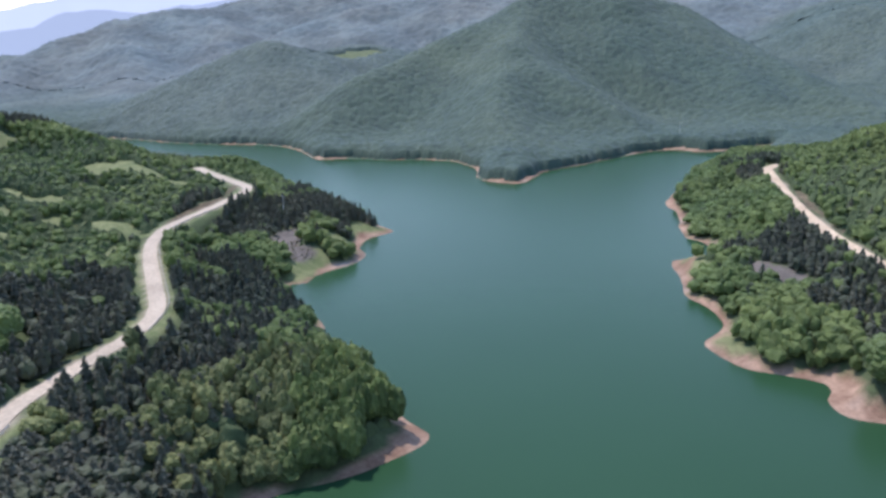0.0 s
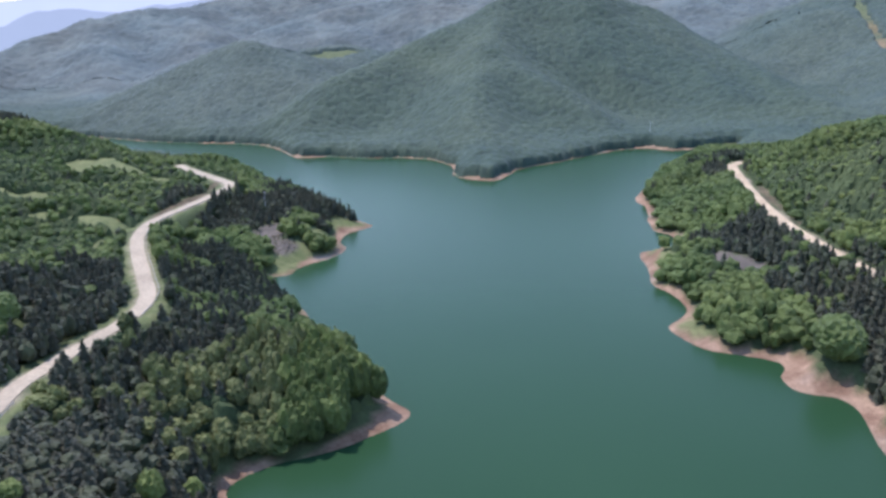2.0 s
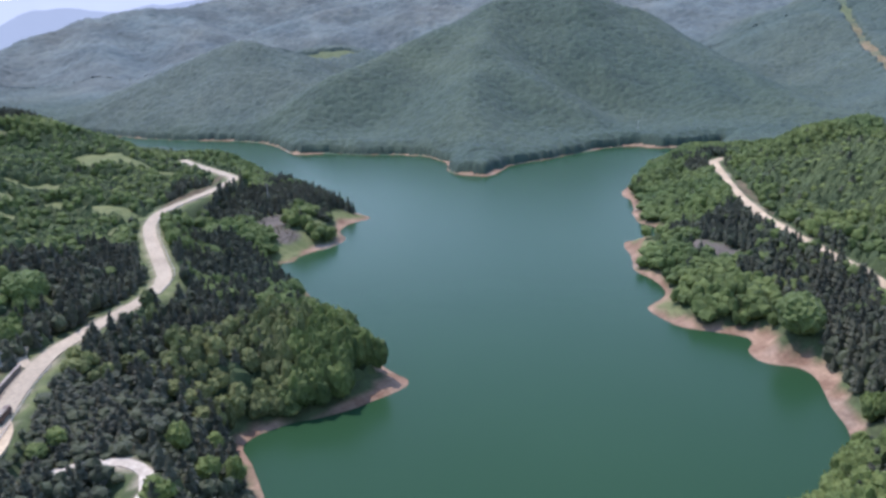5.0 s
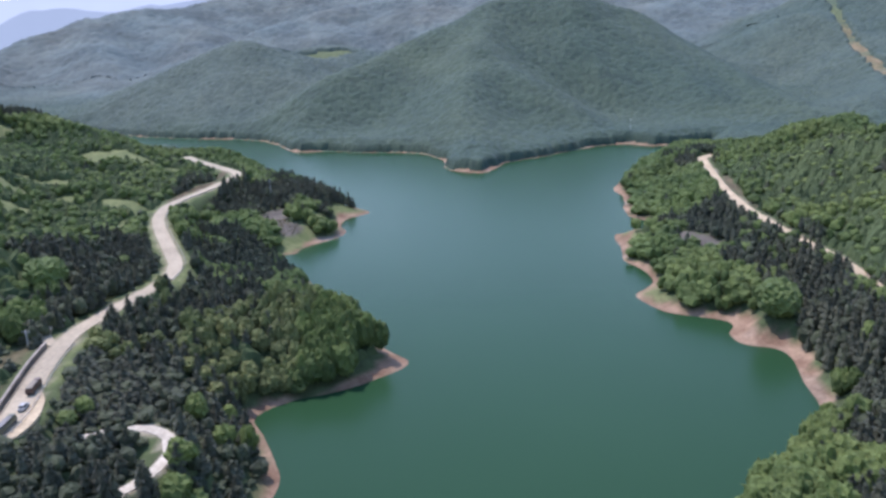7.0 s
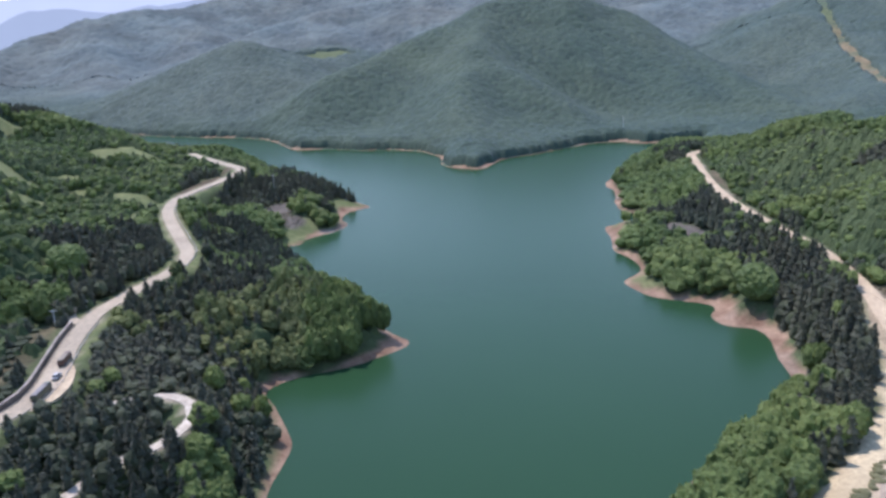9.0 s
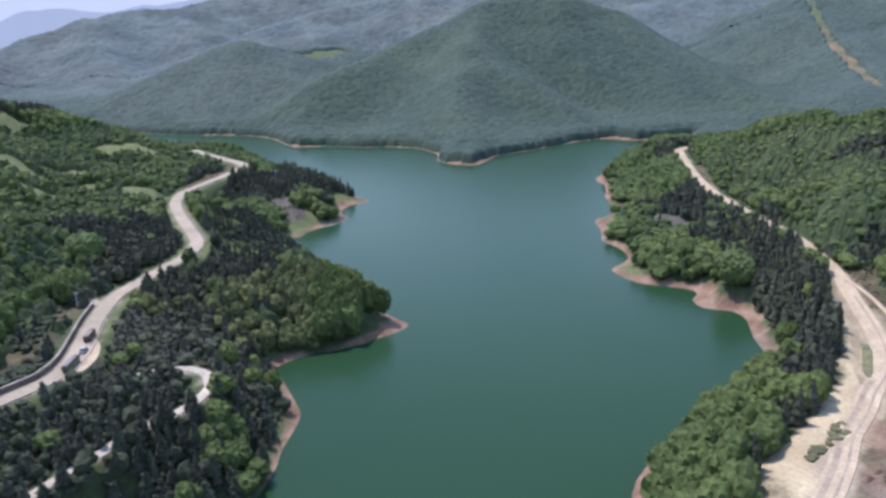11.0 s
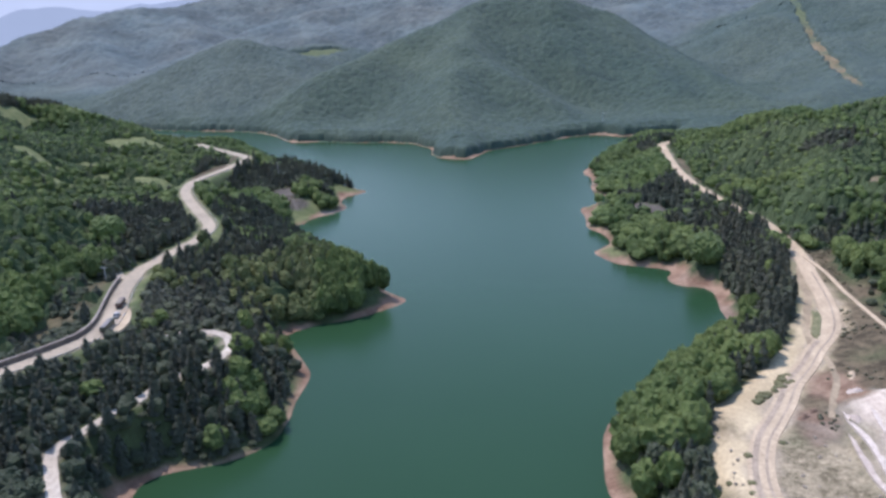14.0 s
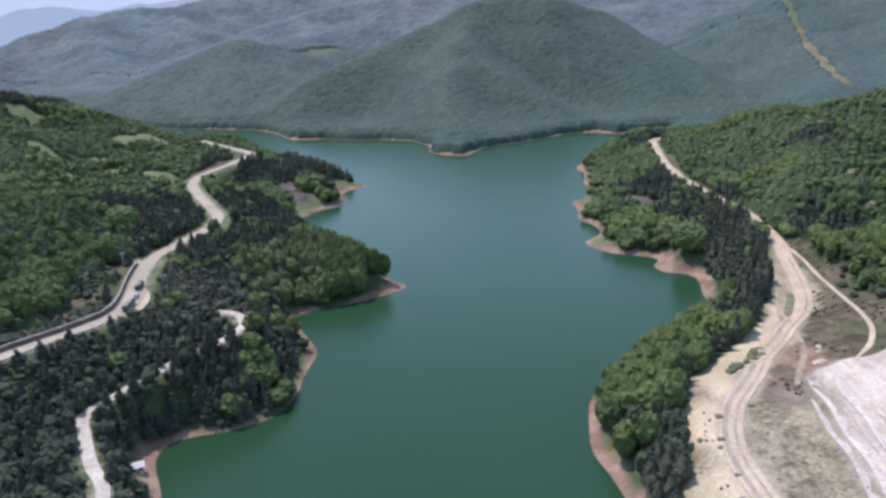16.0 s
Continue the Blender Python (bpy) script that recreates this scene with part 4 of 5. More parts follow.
planted("conifer_wood", _s, tall(_s, 6.0, 10.5) * RNG.uniform(0.8, 1.25, len(_s)) * stature(_s), RNG.uniform(7.0, 11.0, len(_s)), pine_far_templates, M_PINE, "dark planted conifer stands on the lake's banks")


def tree_kind(name, crown, material, label, trunk_height):
    """One tree: an Empty at its foot, a tapered trunk with limbs, and a crown."""
    tree = new(name)
    bm = bmesh.new()
    for a, b, r0, r1 in (((0, 0, -0.4), (0, 0, trunk_height), 0.028, 0.014), ((0, 0, trunk_height * 0.6), (0.16, 0.05, trunk_height + 0.12), 0.012, 0.006),
                         ((0, 0, trunk_height * 0.7), (-0.13, 0.1, trunk_height + 0.14), 0.012, 0.006), ((0, 0, trunk_height * 0.65), (0.01, -0.16, trunk_height + 0.1), 0.012, 0.006)):
        a, b = Vector(a), Vector(b)
        made = bmesh.ops.create_cone(bm, segments=6, radius1=r0, radius2=r1, depth=(b - a).length)
        bmesh.ops.transform(bm, matrix=Matrix.Translation((a + b) / 2) @ (b - a).to_track_quat("Z", "Y").to_matrix().to_4x4(), verts=made["verts"])
        if name == "conifer_tree":
            break
    part("trunk", bm, M_BARK, tree)
    leaves = new("crown", raw_mesh("crown", *crown, material))
    leaves.parent = tree
    leaves.data.attributes.new("tree", "FLOAT", "POINT").data.foreach_set("value", np.random.RandomState(3).uniform(0.2, 0.8, len(crown[0])).astype(np.float32))
    return tagged(tree, label, "tree", "trees of the near banks")


def plant_singly(kinds, spots, tall, wide):
    used = set()
    size = stature(spots)
    for n, (x, y, z) in enumerate(spots):
        k = n % len(kinds)
        h, w = RNG.uniform(*tall) * size[n], RNG.uniform(*wide) * (0.3 + 0.7 * size[n])
        m = Matrix.Translation((x, y, z)) @ Matrix.Rotation(RNG.uniform(0, 6.28), 4, "Z")
        if k in used:
            tree = copy_thing(kinds[k], m)
        else:
            used.add(k)
            tree = kinds[k]
        tree.matrix_basis = m @ Matrix.Diagonal((w, w, h, 1))


plant_singly([tree_kind("broadleaf_tree", broadleaf_crown(np.random.RandomState(80 + i), 3, 12, 150, 0.045), M_OAK, "broadleaf tree with a full rounded green crown", 0.45) for i in range(5)],
             OAKS_NEAR, (8.0, 12.0), (8.0, 11.5))
plant_singly([tree_kind("conifer_tree", pine_crown(np.random.RandomState(90 + i), 8, 110, 0.045), M_PINE, "dark green conifer with a narrow ragged crown", 0.8) for i in range(5)],
             CONIFERS_NEAR[np.arange(len(CONIFERS_NEAR)) % 3 > 0], (5.0, 9.0), (7.0, 11))
plant_singly([tree_kind("evergreen_tree", broadleaf_crown(np.random.RandomState(110 + i), 3, 9, 90, 0.055), M_DARKLEAF, "dark evergreen tree with a rounded dense crown", 0.45) for i in range(4)],
             CONIFERS_NEAR[::3], (4.5, 8.0), (5.5, 8.5))

# undergrowth of the steep bank below the road and of the cut above it
_s = jittered(-200, -55, 62, 238, 2.7)
_s = _s[low_bank(_s)]
_ok, _h, _d = wooded(_s)
_s = np.c_[_s, _h - 0.3][_ok]
# on the cut, dark shrubs partly imitate the shade that lies there
_c = jittered(-205, -126, 96, 252, 2.1)
_away = along(ROAD_LEFT, _c)[0]
_c = _c[~low_bank(_c) & (_away > np.where(_c[:, 1] > 192, 15.0, 7.5)) & (_away < 22) & ~sunny_stand(_c) & (value_noise(_c + 610, 13, 3) > -0.1)]
_s = np.concatenate([_s, np.c_[_c, plan(_c)[0] - 0.3]])
planted("undergrowth", _s, RNG.uniform(1.4, 3.2, len(_s)), RNG.uniform(2.4, 4.6, len(_s)), [broadleaf_crown(np.random.RandomState(500 + i), 1, 4, 14, 0.12) for i in range(6)], M_DARKLEAF, "dark evergreen undergrowth on the steep banks beside the road")

# the hills across the lake
def canopy(name, reach, step, crown, depth, lift, material, label, kind=""):
    """A closed forest canopy seen from afar: the tops of touching crowns over the slopes."""
    xs, ys = np.arange(reach[0], reach[1], step), np.arange(reach[2], reach[3], step)
    gx, gy = np.meshgrid(xs, ys)
    p = np.stack([gx.ravel(), gy.ravel()], 1)
    rng = np.random.RandomState(len(p) % 1000)
    p += rng.uniform(-0.22, 0.22, p.shape) * step
    seen = np.nonzero(in_sight(p, 30))[0]
    q = p[seen]
    ok, h, d = wooded(q, 1.0)
    if kind == "coppice":
        ok &= coppice(q) & ~in_stand(q)
    elif kind == "thicket":
        ok &= ~coppice(q) & ~in_stand(q) & ~across(q) & ~low_bank(q)
        ok &= d > np.where(q[:, 0] < -20, 10.0, 13.0)
    else:
        ok &= across(q) | ~((q[:, 1] < 720) & (q[:, 0] > -430) & (q[:, 0] < 330))
        lift = lift * (1 + 0.4 * (1 - soft_step(8, 40, d + value_noise(q, 14, 2) * 30)))
    ci = np.floor((q - np.array([reach[0], reach[2]])) / crown).astype(int) + 1
    shape = ci.max(0) + 3
    off, rise = rng.uniform(0.12, 0.88, (*shape, 2)), rng.uniform(-0.5, 0.5, tuple(shape))
    top, tint = np.full(len(q), -1e9), np.zeros(len(q))
    for a in (-1, 0, 1):
        for b in (-1, 0, 1):
            k = ci + np.array([a, b])
            mid = (k - 1 + off[k[:, 0], k[:, 1]]) * crown + np.array([reach[0], reach[2]])
            t = rise[k[:, 0], k[:, 1]] * depth * 0.8 - ((q - mid) ** 2).sum(1) / (0.62 * crown) ** 2 * depth
            tint = np.where(t > top, rise[k[:, 0], k[:, 1]], tint)
            top = np.maximum(top, t)
    ruffle = rng.uniform(-0.28, 0.28, len(q)) * depth
    z = np.where(ok, h + lift + ruffle + np.maximum(top, -1.6 * depth) + value_noise(q, 60, 2) * 1.2, h - 0.4)
    keep = np.zeros(len(p), bool)
    keep[seen] = True
    some = np.zeros(len(p), bool)
    some[seen] = ok
    nx = len(xs)
    i = (np.arange(len(ys) - 1)[:, None] * nx + np.arange(nx - 1)).ravel()
    quads = np.stack([i, i + 1, i + nx + 1, i + nx], 1)
    quads = quads[keep[quads].all(1) & some[quads].any(1)]
    number = np.cumsum(keep) - 1
    ob = new(name, raw_mesh(name, np.c_[q, z], number[quads], material, not kind))
    ob.data.attributes.new("tree", "FLOAT", "POINT").data.foreach_set("value", (tint + 0.5 + rng.uniform(-0.35, 0.35, len(tint))).astype(np.float32))
    ob.data.attributes.new("haze_share", "FLOAT", "POINT").data.foreach_set("value", rounded(q)[1].astype(np.float32))
    return tagged(ob, label, "woodland", kind="stuff")


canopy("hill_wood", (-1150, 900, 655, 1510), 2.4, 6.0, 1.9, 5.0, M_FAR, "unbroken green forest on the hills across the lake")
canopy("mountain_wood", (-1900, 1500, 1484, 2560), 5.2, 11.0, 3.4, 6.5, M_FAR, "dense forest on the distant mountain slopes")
canopy("coppice_wood", (150, 430, 300, 670), 1.3, 3.8, 2.9, 3.2, M_COPPICE, "low close-grown green coppice on the slope above the lake road", "coppice")
canopy("coppice_wood", (-520, -150, 90, 655), 1.5, 4.0, 2.9, 3.4, M_COPPICE, "low close-grown green coppice on the hillside above the road", "coppice")
canopy("broadleaf_thicket", (-430, 330, 60, 720), 1.4, 3.9, 2.6, 3.2, M_COPPICE, "closed green thicket between the taller broadleaf trees", "thicket")


# ---- distant range, a backdrop behind the last hills ----
def far_range(name, radius, tops, colour, seed):
    """A jagged mountain wall on an arc, too far off to shift, in one pale colour."""
    rng = np.random.RandomState(seed)
    ang = np.linspace(radians(-62), radians(40), 160)
    peak = np.interp(ang, [radians(a) for a, _ in tops], [z for _, z in tops])
    peak = peak + value_noise(np.stack([ang * 900, np.full(160, seed * 40.0)], 1), 90, 5) * 70
    low = np.stack([np.sin(ang) * radius, np.cos(ang) * radius, np.full(160, -20.0)], 1)
    top = np.stack([np.sin(ang) * (radius + 160), np.cos(ang) * (radius + 160), peak], 1)
    back = np.stack([np.sin(ang) * (radius + 320), np.cos(ang) * (radius + 320), np.full(160, -20.0)], 1)
    i = np.arange(159)[:, None]
    faces = np.concatenate([i + [0, 1, 161, 160], i + [160, 161, 321, 320]])
    # distance haze painted as an even pale blue glow over the whole wall
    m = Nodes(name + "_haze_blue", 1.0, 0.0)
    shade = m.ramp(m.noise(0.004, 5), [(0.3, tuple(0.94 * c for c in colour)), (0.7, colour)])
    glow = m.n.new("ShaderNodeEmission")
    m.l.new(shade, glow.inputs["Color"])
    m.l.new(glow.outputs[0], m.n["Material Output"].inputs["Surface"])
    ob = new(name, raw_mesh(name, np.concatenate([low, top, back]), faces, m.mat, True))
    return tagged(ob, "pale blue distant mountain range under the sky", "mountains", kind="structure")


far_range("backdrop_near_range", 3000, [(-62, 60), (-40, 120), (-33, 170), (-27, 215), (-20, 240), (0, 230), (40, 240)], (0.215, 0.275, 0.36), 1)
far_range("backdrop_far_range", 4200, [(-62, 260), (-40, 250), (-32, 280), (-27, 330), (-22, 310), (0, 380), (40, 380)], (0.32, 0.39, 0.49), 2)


# ---- things ----
def box(bm, lo, hi, bevel=0.0):
    made = bmesh.ops.create_cube(bm, size=1)
    size, mid = Vector(hi) - Vector(lo), (Vector(hi) + Vector(lo)) / 2
    bmesh.ops.transform(bm, matrix=Matrix.Translation(mid) @ Matrix.Diagonal((*size, 1)), verts=made["verts"])
    if bevel:
        edges = list({e for v in made["verts"] for e in v.link_edges})
        bmesh.ops.bevel(bm, geom=edges, offset=bevel, segments=2, affect="EDGES")


def shaped(build):
    bm = bmesh.new()
    build(bm)
    return bm


def plain(name, colour, rough=0.6, metal=0.0):
    m = Nodes(name, rough, 0.4)
    m.bsdf.inputs["Metallic"].default_value = metal
    m.color(m.ramp(m.noise(0.9, 4), [(0.3, tuple(0.85 * c for c in colour)), (0.7, colour)]))
    return m.mat


def ground_z(x, y):
    return float(plan(np.array([[x, y]], float))[0][0])


M_STONE = two_scale("quarry_stone", (0.17, 0.142, 0.105), (0.31, 0.265, 0.20), 0.4, 3.0, 0.9, 0.6, 0.1)
M_BERM = two_scale("quarry_bench", (0.31, 0.256, 0.20), (0.46, 0.392, 0.315), 0.12, 0.9, 0.95, 0.6, 0.2)
M_RUT = two_scale("damp_wheel_rut", (0.225, 0.180, 0.127), (0.320, 0.257, 0.180), 0.1, 0.9)
M_DARK, M_GLASS, M_TYRE = plain("dark_green_paint", (0.07, 0.08, 0.055), 0.4), plain("vehicle_glass", (0.02, 0.025, 0.03), 0.1), plain("tyre_rubber", (0.02, 0.02, 0.02), 0.9)
M_GREY, M_WHITE, M_CANVAS = plain("grey_paint", (0.3, 0.3, 0.29), 0.4), plain("white_plaster", (0.62, 0.60, 0.56), 0.9), plain("load_canvas", (0.2, 0.17, 0.13), 0.9)
M_SCRUB = leaf_material("dry_scrub_foliage", (0.072, 0.070, 0.044), (0.140, 0.128, 0.080), 0.2, 0.04)
M_BUSH = leaf_material("dusty_bush_foliage", (0.130, 0.128, 0.066), (0.225, 0.205, 0.110), 0.25, 0.03)
M_STEEL, M_POLE, M_TILE = plain("galvanised_steel", (0.30, 0.29, 0.27), 0.6, 0.3), plain("concrete_pole", (0.46, 0.45, 0.42), 0.9), plain("roof_sheet", (0.44, 0.42, 0.39), 0.8)


def side_of(line, step, offset):
    c = smooth_line(line, step)
    t = np.gradient(c[:, :2], axis=0)
    t /= np.linalg.norm(t, axis=1)[:, None]
    return np.c_[c[:, :2] + np.stack([-t[:, 1], t[:, 0]], 1) * offset, c[:, 2]], t


# wheel ruts of the lake road
for off, wide, first in ((-2.2, 1.5, 12), (0.9, 0.7, 8)):
    rut = new("road_rut", ribbon("road_rut", ROAD_RIGHT[first:], off, off + wide, 0.105, 0.02, M_RUT, 4.0, 0.2))
    tagged(rut, "darker wheel rut pressed into the dusty road", "rut", kind="structure")

# retaining wall and ditch on the hill side of the asphalt road
WALL_RUN = [p for p in ROAD_LEFT if 60 <= p[1] <= 240]
wall_line = [(*q[:2], q[2]) for q in side_of(WALL_RUN, 6.0, -4.3)[0]]
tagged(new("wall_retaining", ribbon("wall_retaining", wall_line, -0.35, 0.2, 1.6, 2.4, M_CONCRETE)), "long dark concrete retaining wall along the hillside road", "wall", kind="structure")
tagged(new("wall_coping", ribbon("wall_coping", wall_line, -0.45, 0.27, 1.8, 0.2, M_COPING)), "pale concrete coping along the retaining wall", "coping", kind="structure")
ditch_line = [(*q[:2], q[2]) for q in side_of(WALL_RUN, 6.0, -3.5)[0]]
tagged(new("trim_ditch", ribbon("trim_ditch", ditch_line, -0.25, 0.25, 0.06, 0.3, M_RUT)), "roadside ditch at the retaining wall's foot", "ditch", kind="structure")


def guard_rail(line, offset, step=4.0):
    """A steel guard rail with its posts, along the lake side of a road."""
    pts = side_of(line, step, offset)[0]
    rail = new("guard_rail")
    rail.location = (float(pts[0][0]), float(pts[0][1]), float(pts[0][2]))
    origin = np.array(rail.location)
    me = ribbon("beam", [tuple(p - origin) for p in pts], -0.06, 0.06, 0.78, 0.32, M_STEEL)
    beam = new("beam", me)
    beam.parent = rail
    post = shaped(lambda bm: box(bm, (-0.06, -0.06, -0.3), (0.06, 0.06, 0.75)))
    first = part("post", post, M_STEEL, rail)
    first.location = (0, 0, 0)
    for p in pts[1:]:
        ob = new("post", first.data)
        ob.parent = rail
        ob.location = tuple(p - origin)
    return tagged(rail, "galvanised steel guard rail on posts beside the road", "guard rail", "guard rails of the hillside road")


guard_rail([p for p in ROAD_LEFT if 120 <= p[1] <= 250], 4.1)
guard_rail([p for p in ROAD_LEFT if 290 <= p[1] <= 500], 4.1)


def wheel(parent, x, y, r, w):
    bm = bmesh.new()
    bmesh.ops.create_cone(bm, segments=14, radius1=r, radius2=r, depth=w, cap_ends=True)
    bmesh.ops.transform(bm, matrix=Matrix.Rotation(radians(90), 4, "X"), verts=bm.verts)
    ob = part("wheel", bm, M_TYRE, parent)
    ob.location = (x, y, r)
    hub = bmesh.new()
    bmesh.ops.create_cone(hub, segments=10, radius1=r * 0.55, radius2=r * 0.55, depth=w + 0.04, cap_ends=True)
    bmesh.ops.transform(hub, matrix=Matrix.Rotation(radians(90), 4, "X"), verts=hub.verts)
    part("rim", hub, M_STEEL, ob)


def truck(x, y, z, turn, paint, load, cover, label, length):
    t = new("truck")
    t.matrix_basis = pose(x, y, z, 0, 0, turn) @ Matrix.Diagonal((0.8, 0.8, 0.8, 1))
    half = length / 2
    part("chassis", shaped(lambda bm: box(bm, (-half, -0.5, 0.65), (half - 0.2, 0.5, 0.95))), M_TYRE, t)
    part("cab", shaped(lambda bm: (box(bm, (half - 2.0, -1.15, 0.75), (half, 1.15, 1.75), 0.12), box(bm, (half - 1.95, -1.08, 1.7), (half - 0.25, 1.08, 2.75), 0.16))), paint, t)
    part("windscreen", shaped(lambda bm: box(bm, (half - 0.3, -0.95, 1.85), (half - 0.2, 0.95, 2.5))), M_GLASS, t)
    for s in (-1, 1):
        part("side_window", shaped(lambda bm: box(bm, (half - 1.5, s * 1.08 - 0.03, 1.85), (half - 0.6, s * 1.08 + 0.03, 2.45))), M_GLASS, t)
        part("headlight", shaped(lambda bm: box(bm, (half - 0.02, s * 0.85 - 0.15, 0.95), (half + 0.04, s * 0.85 + 0.15, 1.15))), M_STEEL, t)
    part("cargo_bed", shaped(lambda bm: box(bm, (-half, -1.2, 0.95), (half - 2.15, 1.2, 2.5), 0.08)), load, t)
    part("cargo_cover", shaped(lambda bm: box(bm, (-half + 0.05, -1.12, 2.45), (half - 2.2, 1.12, 2.85), 0.2)), cover, t)
    for wx in (half - 1.1, -half + 1.0, -half + 2.1):
        for s in (-1, 1):
            wheel(t, wx, s * 1.0, 0.48, 0.32)
    return tagged(t, label, "truck")


def car(x, y, z, turn, paint, label):
    c = new("car")
    c.matrix_basis = pose(x, y, z, 0, 0, turn)
    part("body", shaped(lambda bm: box(bm, (-2.15, -0.88, 0.32), (2.15, 0.88, 0.92), 0.16)), paint, c)

    def cabin(bm):
        box(bm, (-1.5, -0.76, 0.88), (1.0, 0.76, 1.45), 0.1)
        for v in bm.verts:
            if v.co.z > 1.2:
                v.co.x = v.co.x * 0.78 - 0.05
                v.co.y *= 0.88
    part("cabin", shaped(cabin), M_GLASS, c)
    part("roof", shaped(lambda bm: box(bm, (-1.15, -0.66, 1.43), (0.72, 0.66, 1.5), 0.03)), paint, c)
    for s in (-1, 1):
        part("headlight", shaped(lambda bm: box(bm, (2.1, s * 0.62 - 0.14, 0.62), (2.18, s * 0.62 + 0.14, 0.76))), M_STEEL, c)
        for wx in (-1.35, 1.35):
            wheel(c, wx, s * 0.8, 0.32, 0.22)
    return tagged(c, label, "car")


M_RUST, M_SHEET = plain("red_brown_paint", (0.10, 0.055, 0.042), 0.5), plain("grey_tarpaulin", (0.17, 0.16, 0.15), 0.8)
truck(-122.7, 207.5, 27.1, 100, M_RUST, M_RUST, M_CANVAS, "red-brown truck with a dark covered load on the road", 9.4)
truck(-117.9, 185.4, 27.1, 94, M_DARK, M_DARK, M_SHEET, "long dark lorry under a grey tarpaulin on the road", 11.4)
car(-119.5, 196.4, 27.1, 100, M_GREY, "small grey car between the two lorries on the road")


def utility_pole(x, y, height, label):
    z = ground_z(x, y)
    pole = new("utility_pole")
    pole.location = (x, y, z - 0.3)
    bm = bmesh.new()
    bmesh.ops.create_cone(bm, segments=8, radius1=0.24, radius2=0.14, depth=height, cap_ends=True)
    bmesh.ops.translate(bm, vec=(0, 0, height / 2), verts=bm.verts)
    part("shaft", bm, M_POLE, pole)
    part("cross_arm", shaped(lambda bm: box(bm, (-1.3, -0.08, height - 0.7), (1.3, 0.08, height - 0.52))), M_POLE, pole)
    for s in (-1.1, 0, 1.1):
        part("insulator", shaped(lambda bm: box(bm, (s - 0.07, -0.07, height - 0.52), (s + 0.07, 0.07, height - 0.2))), M_STEEL, pole)
    return tagged(pole, label, "utility pole", "utility poles")


utility_pole(-135, 516, 14, "pale concrete utility pole among dark conifers")
utility_pole(160, 824, 16, "pale concrete utility pole above the strand")
utility_pole(-141.5, 238, 6.5, "slim concrete pole where the lane leaves the road")


def small_house(x, y, turn, size, tall, label):
    z = ground_z(x, y)
    w, d = size
    house = new("house")
    house.matrix_basis = pose(x, y, z, 0, 0, turn)
    part("wall", shaped(lambda bm: box(bm, (-w / 2, -d / 2, -1.0), (w / 2, d / 2, tall), 0.03)), M_WHITE, house)

    def roof(bm):
        vs = [bm.verts.new(v) for v in ((-w / 2 - 0.5, -d / 2 - 0.5, tall), (w / 2 + 0.5, -d / 2 - 0.5, tall), (w / 2 + 0.5, d / 2 + 0.5, tall), (-w / 2 - 0.5, d / 2 + 0.5, tall),
                                        (-w / 2 - 0.5, 0, tall + d * 0.2), (w / 2 + 0.5, 0, tall + d * 0.2))]
        for f in ((0, 1, 5, 4), (2, 3, 4, 5), (0, 4, 3), (1, 2, 5), (0, 3, 2, 1)):
            bm.faces.new([vs[k] for k in f])
    part("roof", shaped(roof), M_TILE, house)
    part("door", shaped(lambda bm: box(bm, (-0.5, -d / 2 - 0.05, 0), (0.5, -d / 2 + 0.02, 2.0))), M_GREY, house)
    for s in (-1, 1):
        part("window", shaped(lambda bm: box(bm, (s * w * 0.3 - 0.5, -d / 2 - 0.04, 1.0), (s * w * 0.3 + 0.5, -d / 2 + 0.02, 1.9))), M_GLASS, house)
    return tagged(house, label, "house")


small_house(157, 706, 8, (8, 4.5), 2.4, "low grey lakeside hut with a dull sheet roof")
small_house(-92.5, 119.5, 25, (3.2, 2.8), 2.2, "small pale-roofed hut on the earthen strand")
small_house(-304, 646, 20, (3.6, 3.0), 2.4, "small white farm hut beside a hill meadow")

# loose stones of the quarry
ROCK_AT = np.random.RandomState(21)


def rock_shape(seed):
    rng = np.random.RandomState(seed)
    v = ICO2_V * rng.uniform(0.78, 1.15, (42, 1)) * np.array([1.0, 0.8, 0.6])
    return raw_mesh("boulder", v, ICO2_F, M_STONE)


ROCKS = [rock_shape(i) for i in range(4)]
for k in range(90):
    x, y = ROCK_AT.uniform(74, 96), ROCK_AT.uniform(76, 132)
    if k > 55:
        x, y = ROCK_AT.uniform(56, 68), ROCK_AT.uniform(84, 140)
    s = ROCK_AT.uniform(0.2, 0.75) ** 1.3
    if min(along(ROAD_RIGHT, np.array([[x, y]]))[0]) < 3.6 + s:
        continue
    ob = new("boulder", ROCKS[k % 4])
    ob.matrix_basis = pose(x, y, ground_z(x, y) + s * 0.2, 0, 0, ROCK_AT.uniform(0, 360)) @ Matrix.Diagonal((s, s, s, 1))
    tagged(ob, "grey broken boulder lying on the quarry floor", "boulder", "boulders of the quarry")

M_PALE = two_scale("fresh_crushed_stone", (0.375, 0.320, 0.258), (0.49, 0.424, 0.345), 0.15, 0.9, 0.95, 0.6, 0.2)
M_EARTH = two_scale("turned_earth", (0.10, 0.065, 0.045), (0.18, 0.12, 0.08), 0.4, 2.0, 0.95, 0.6, 0.15)


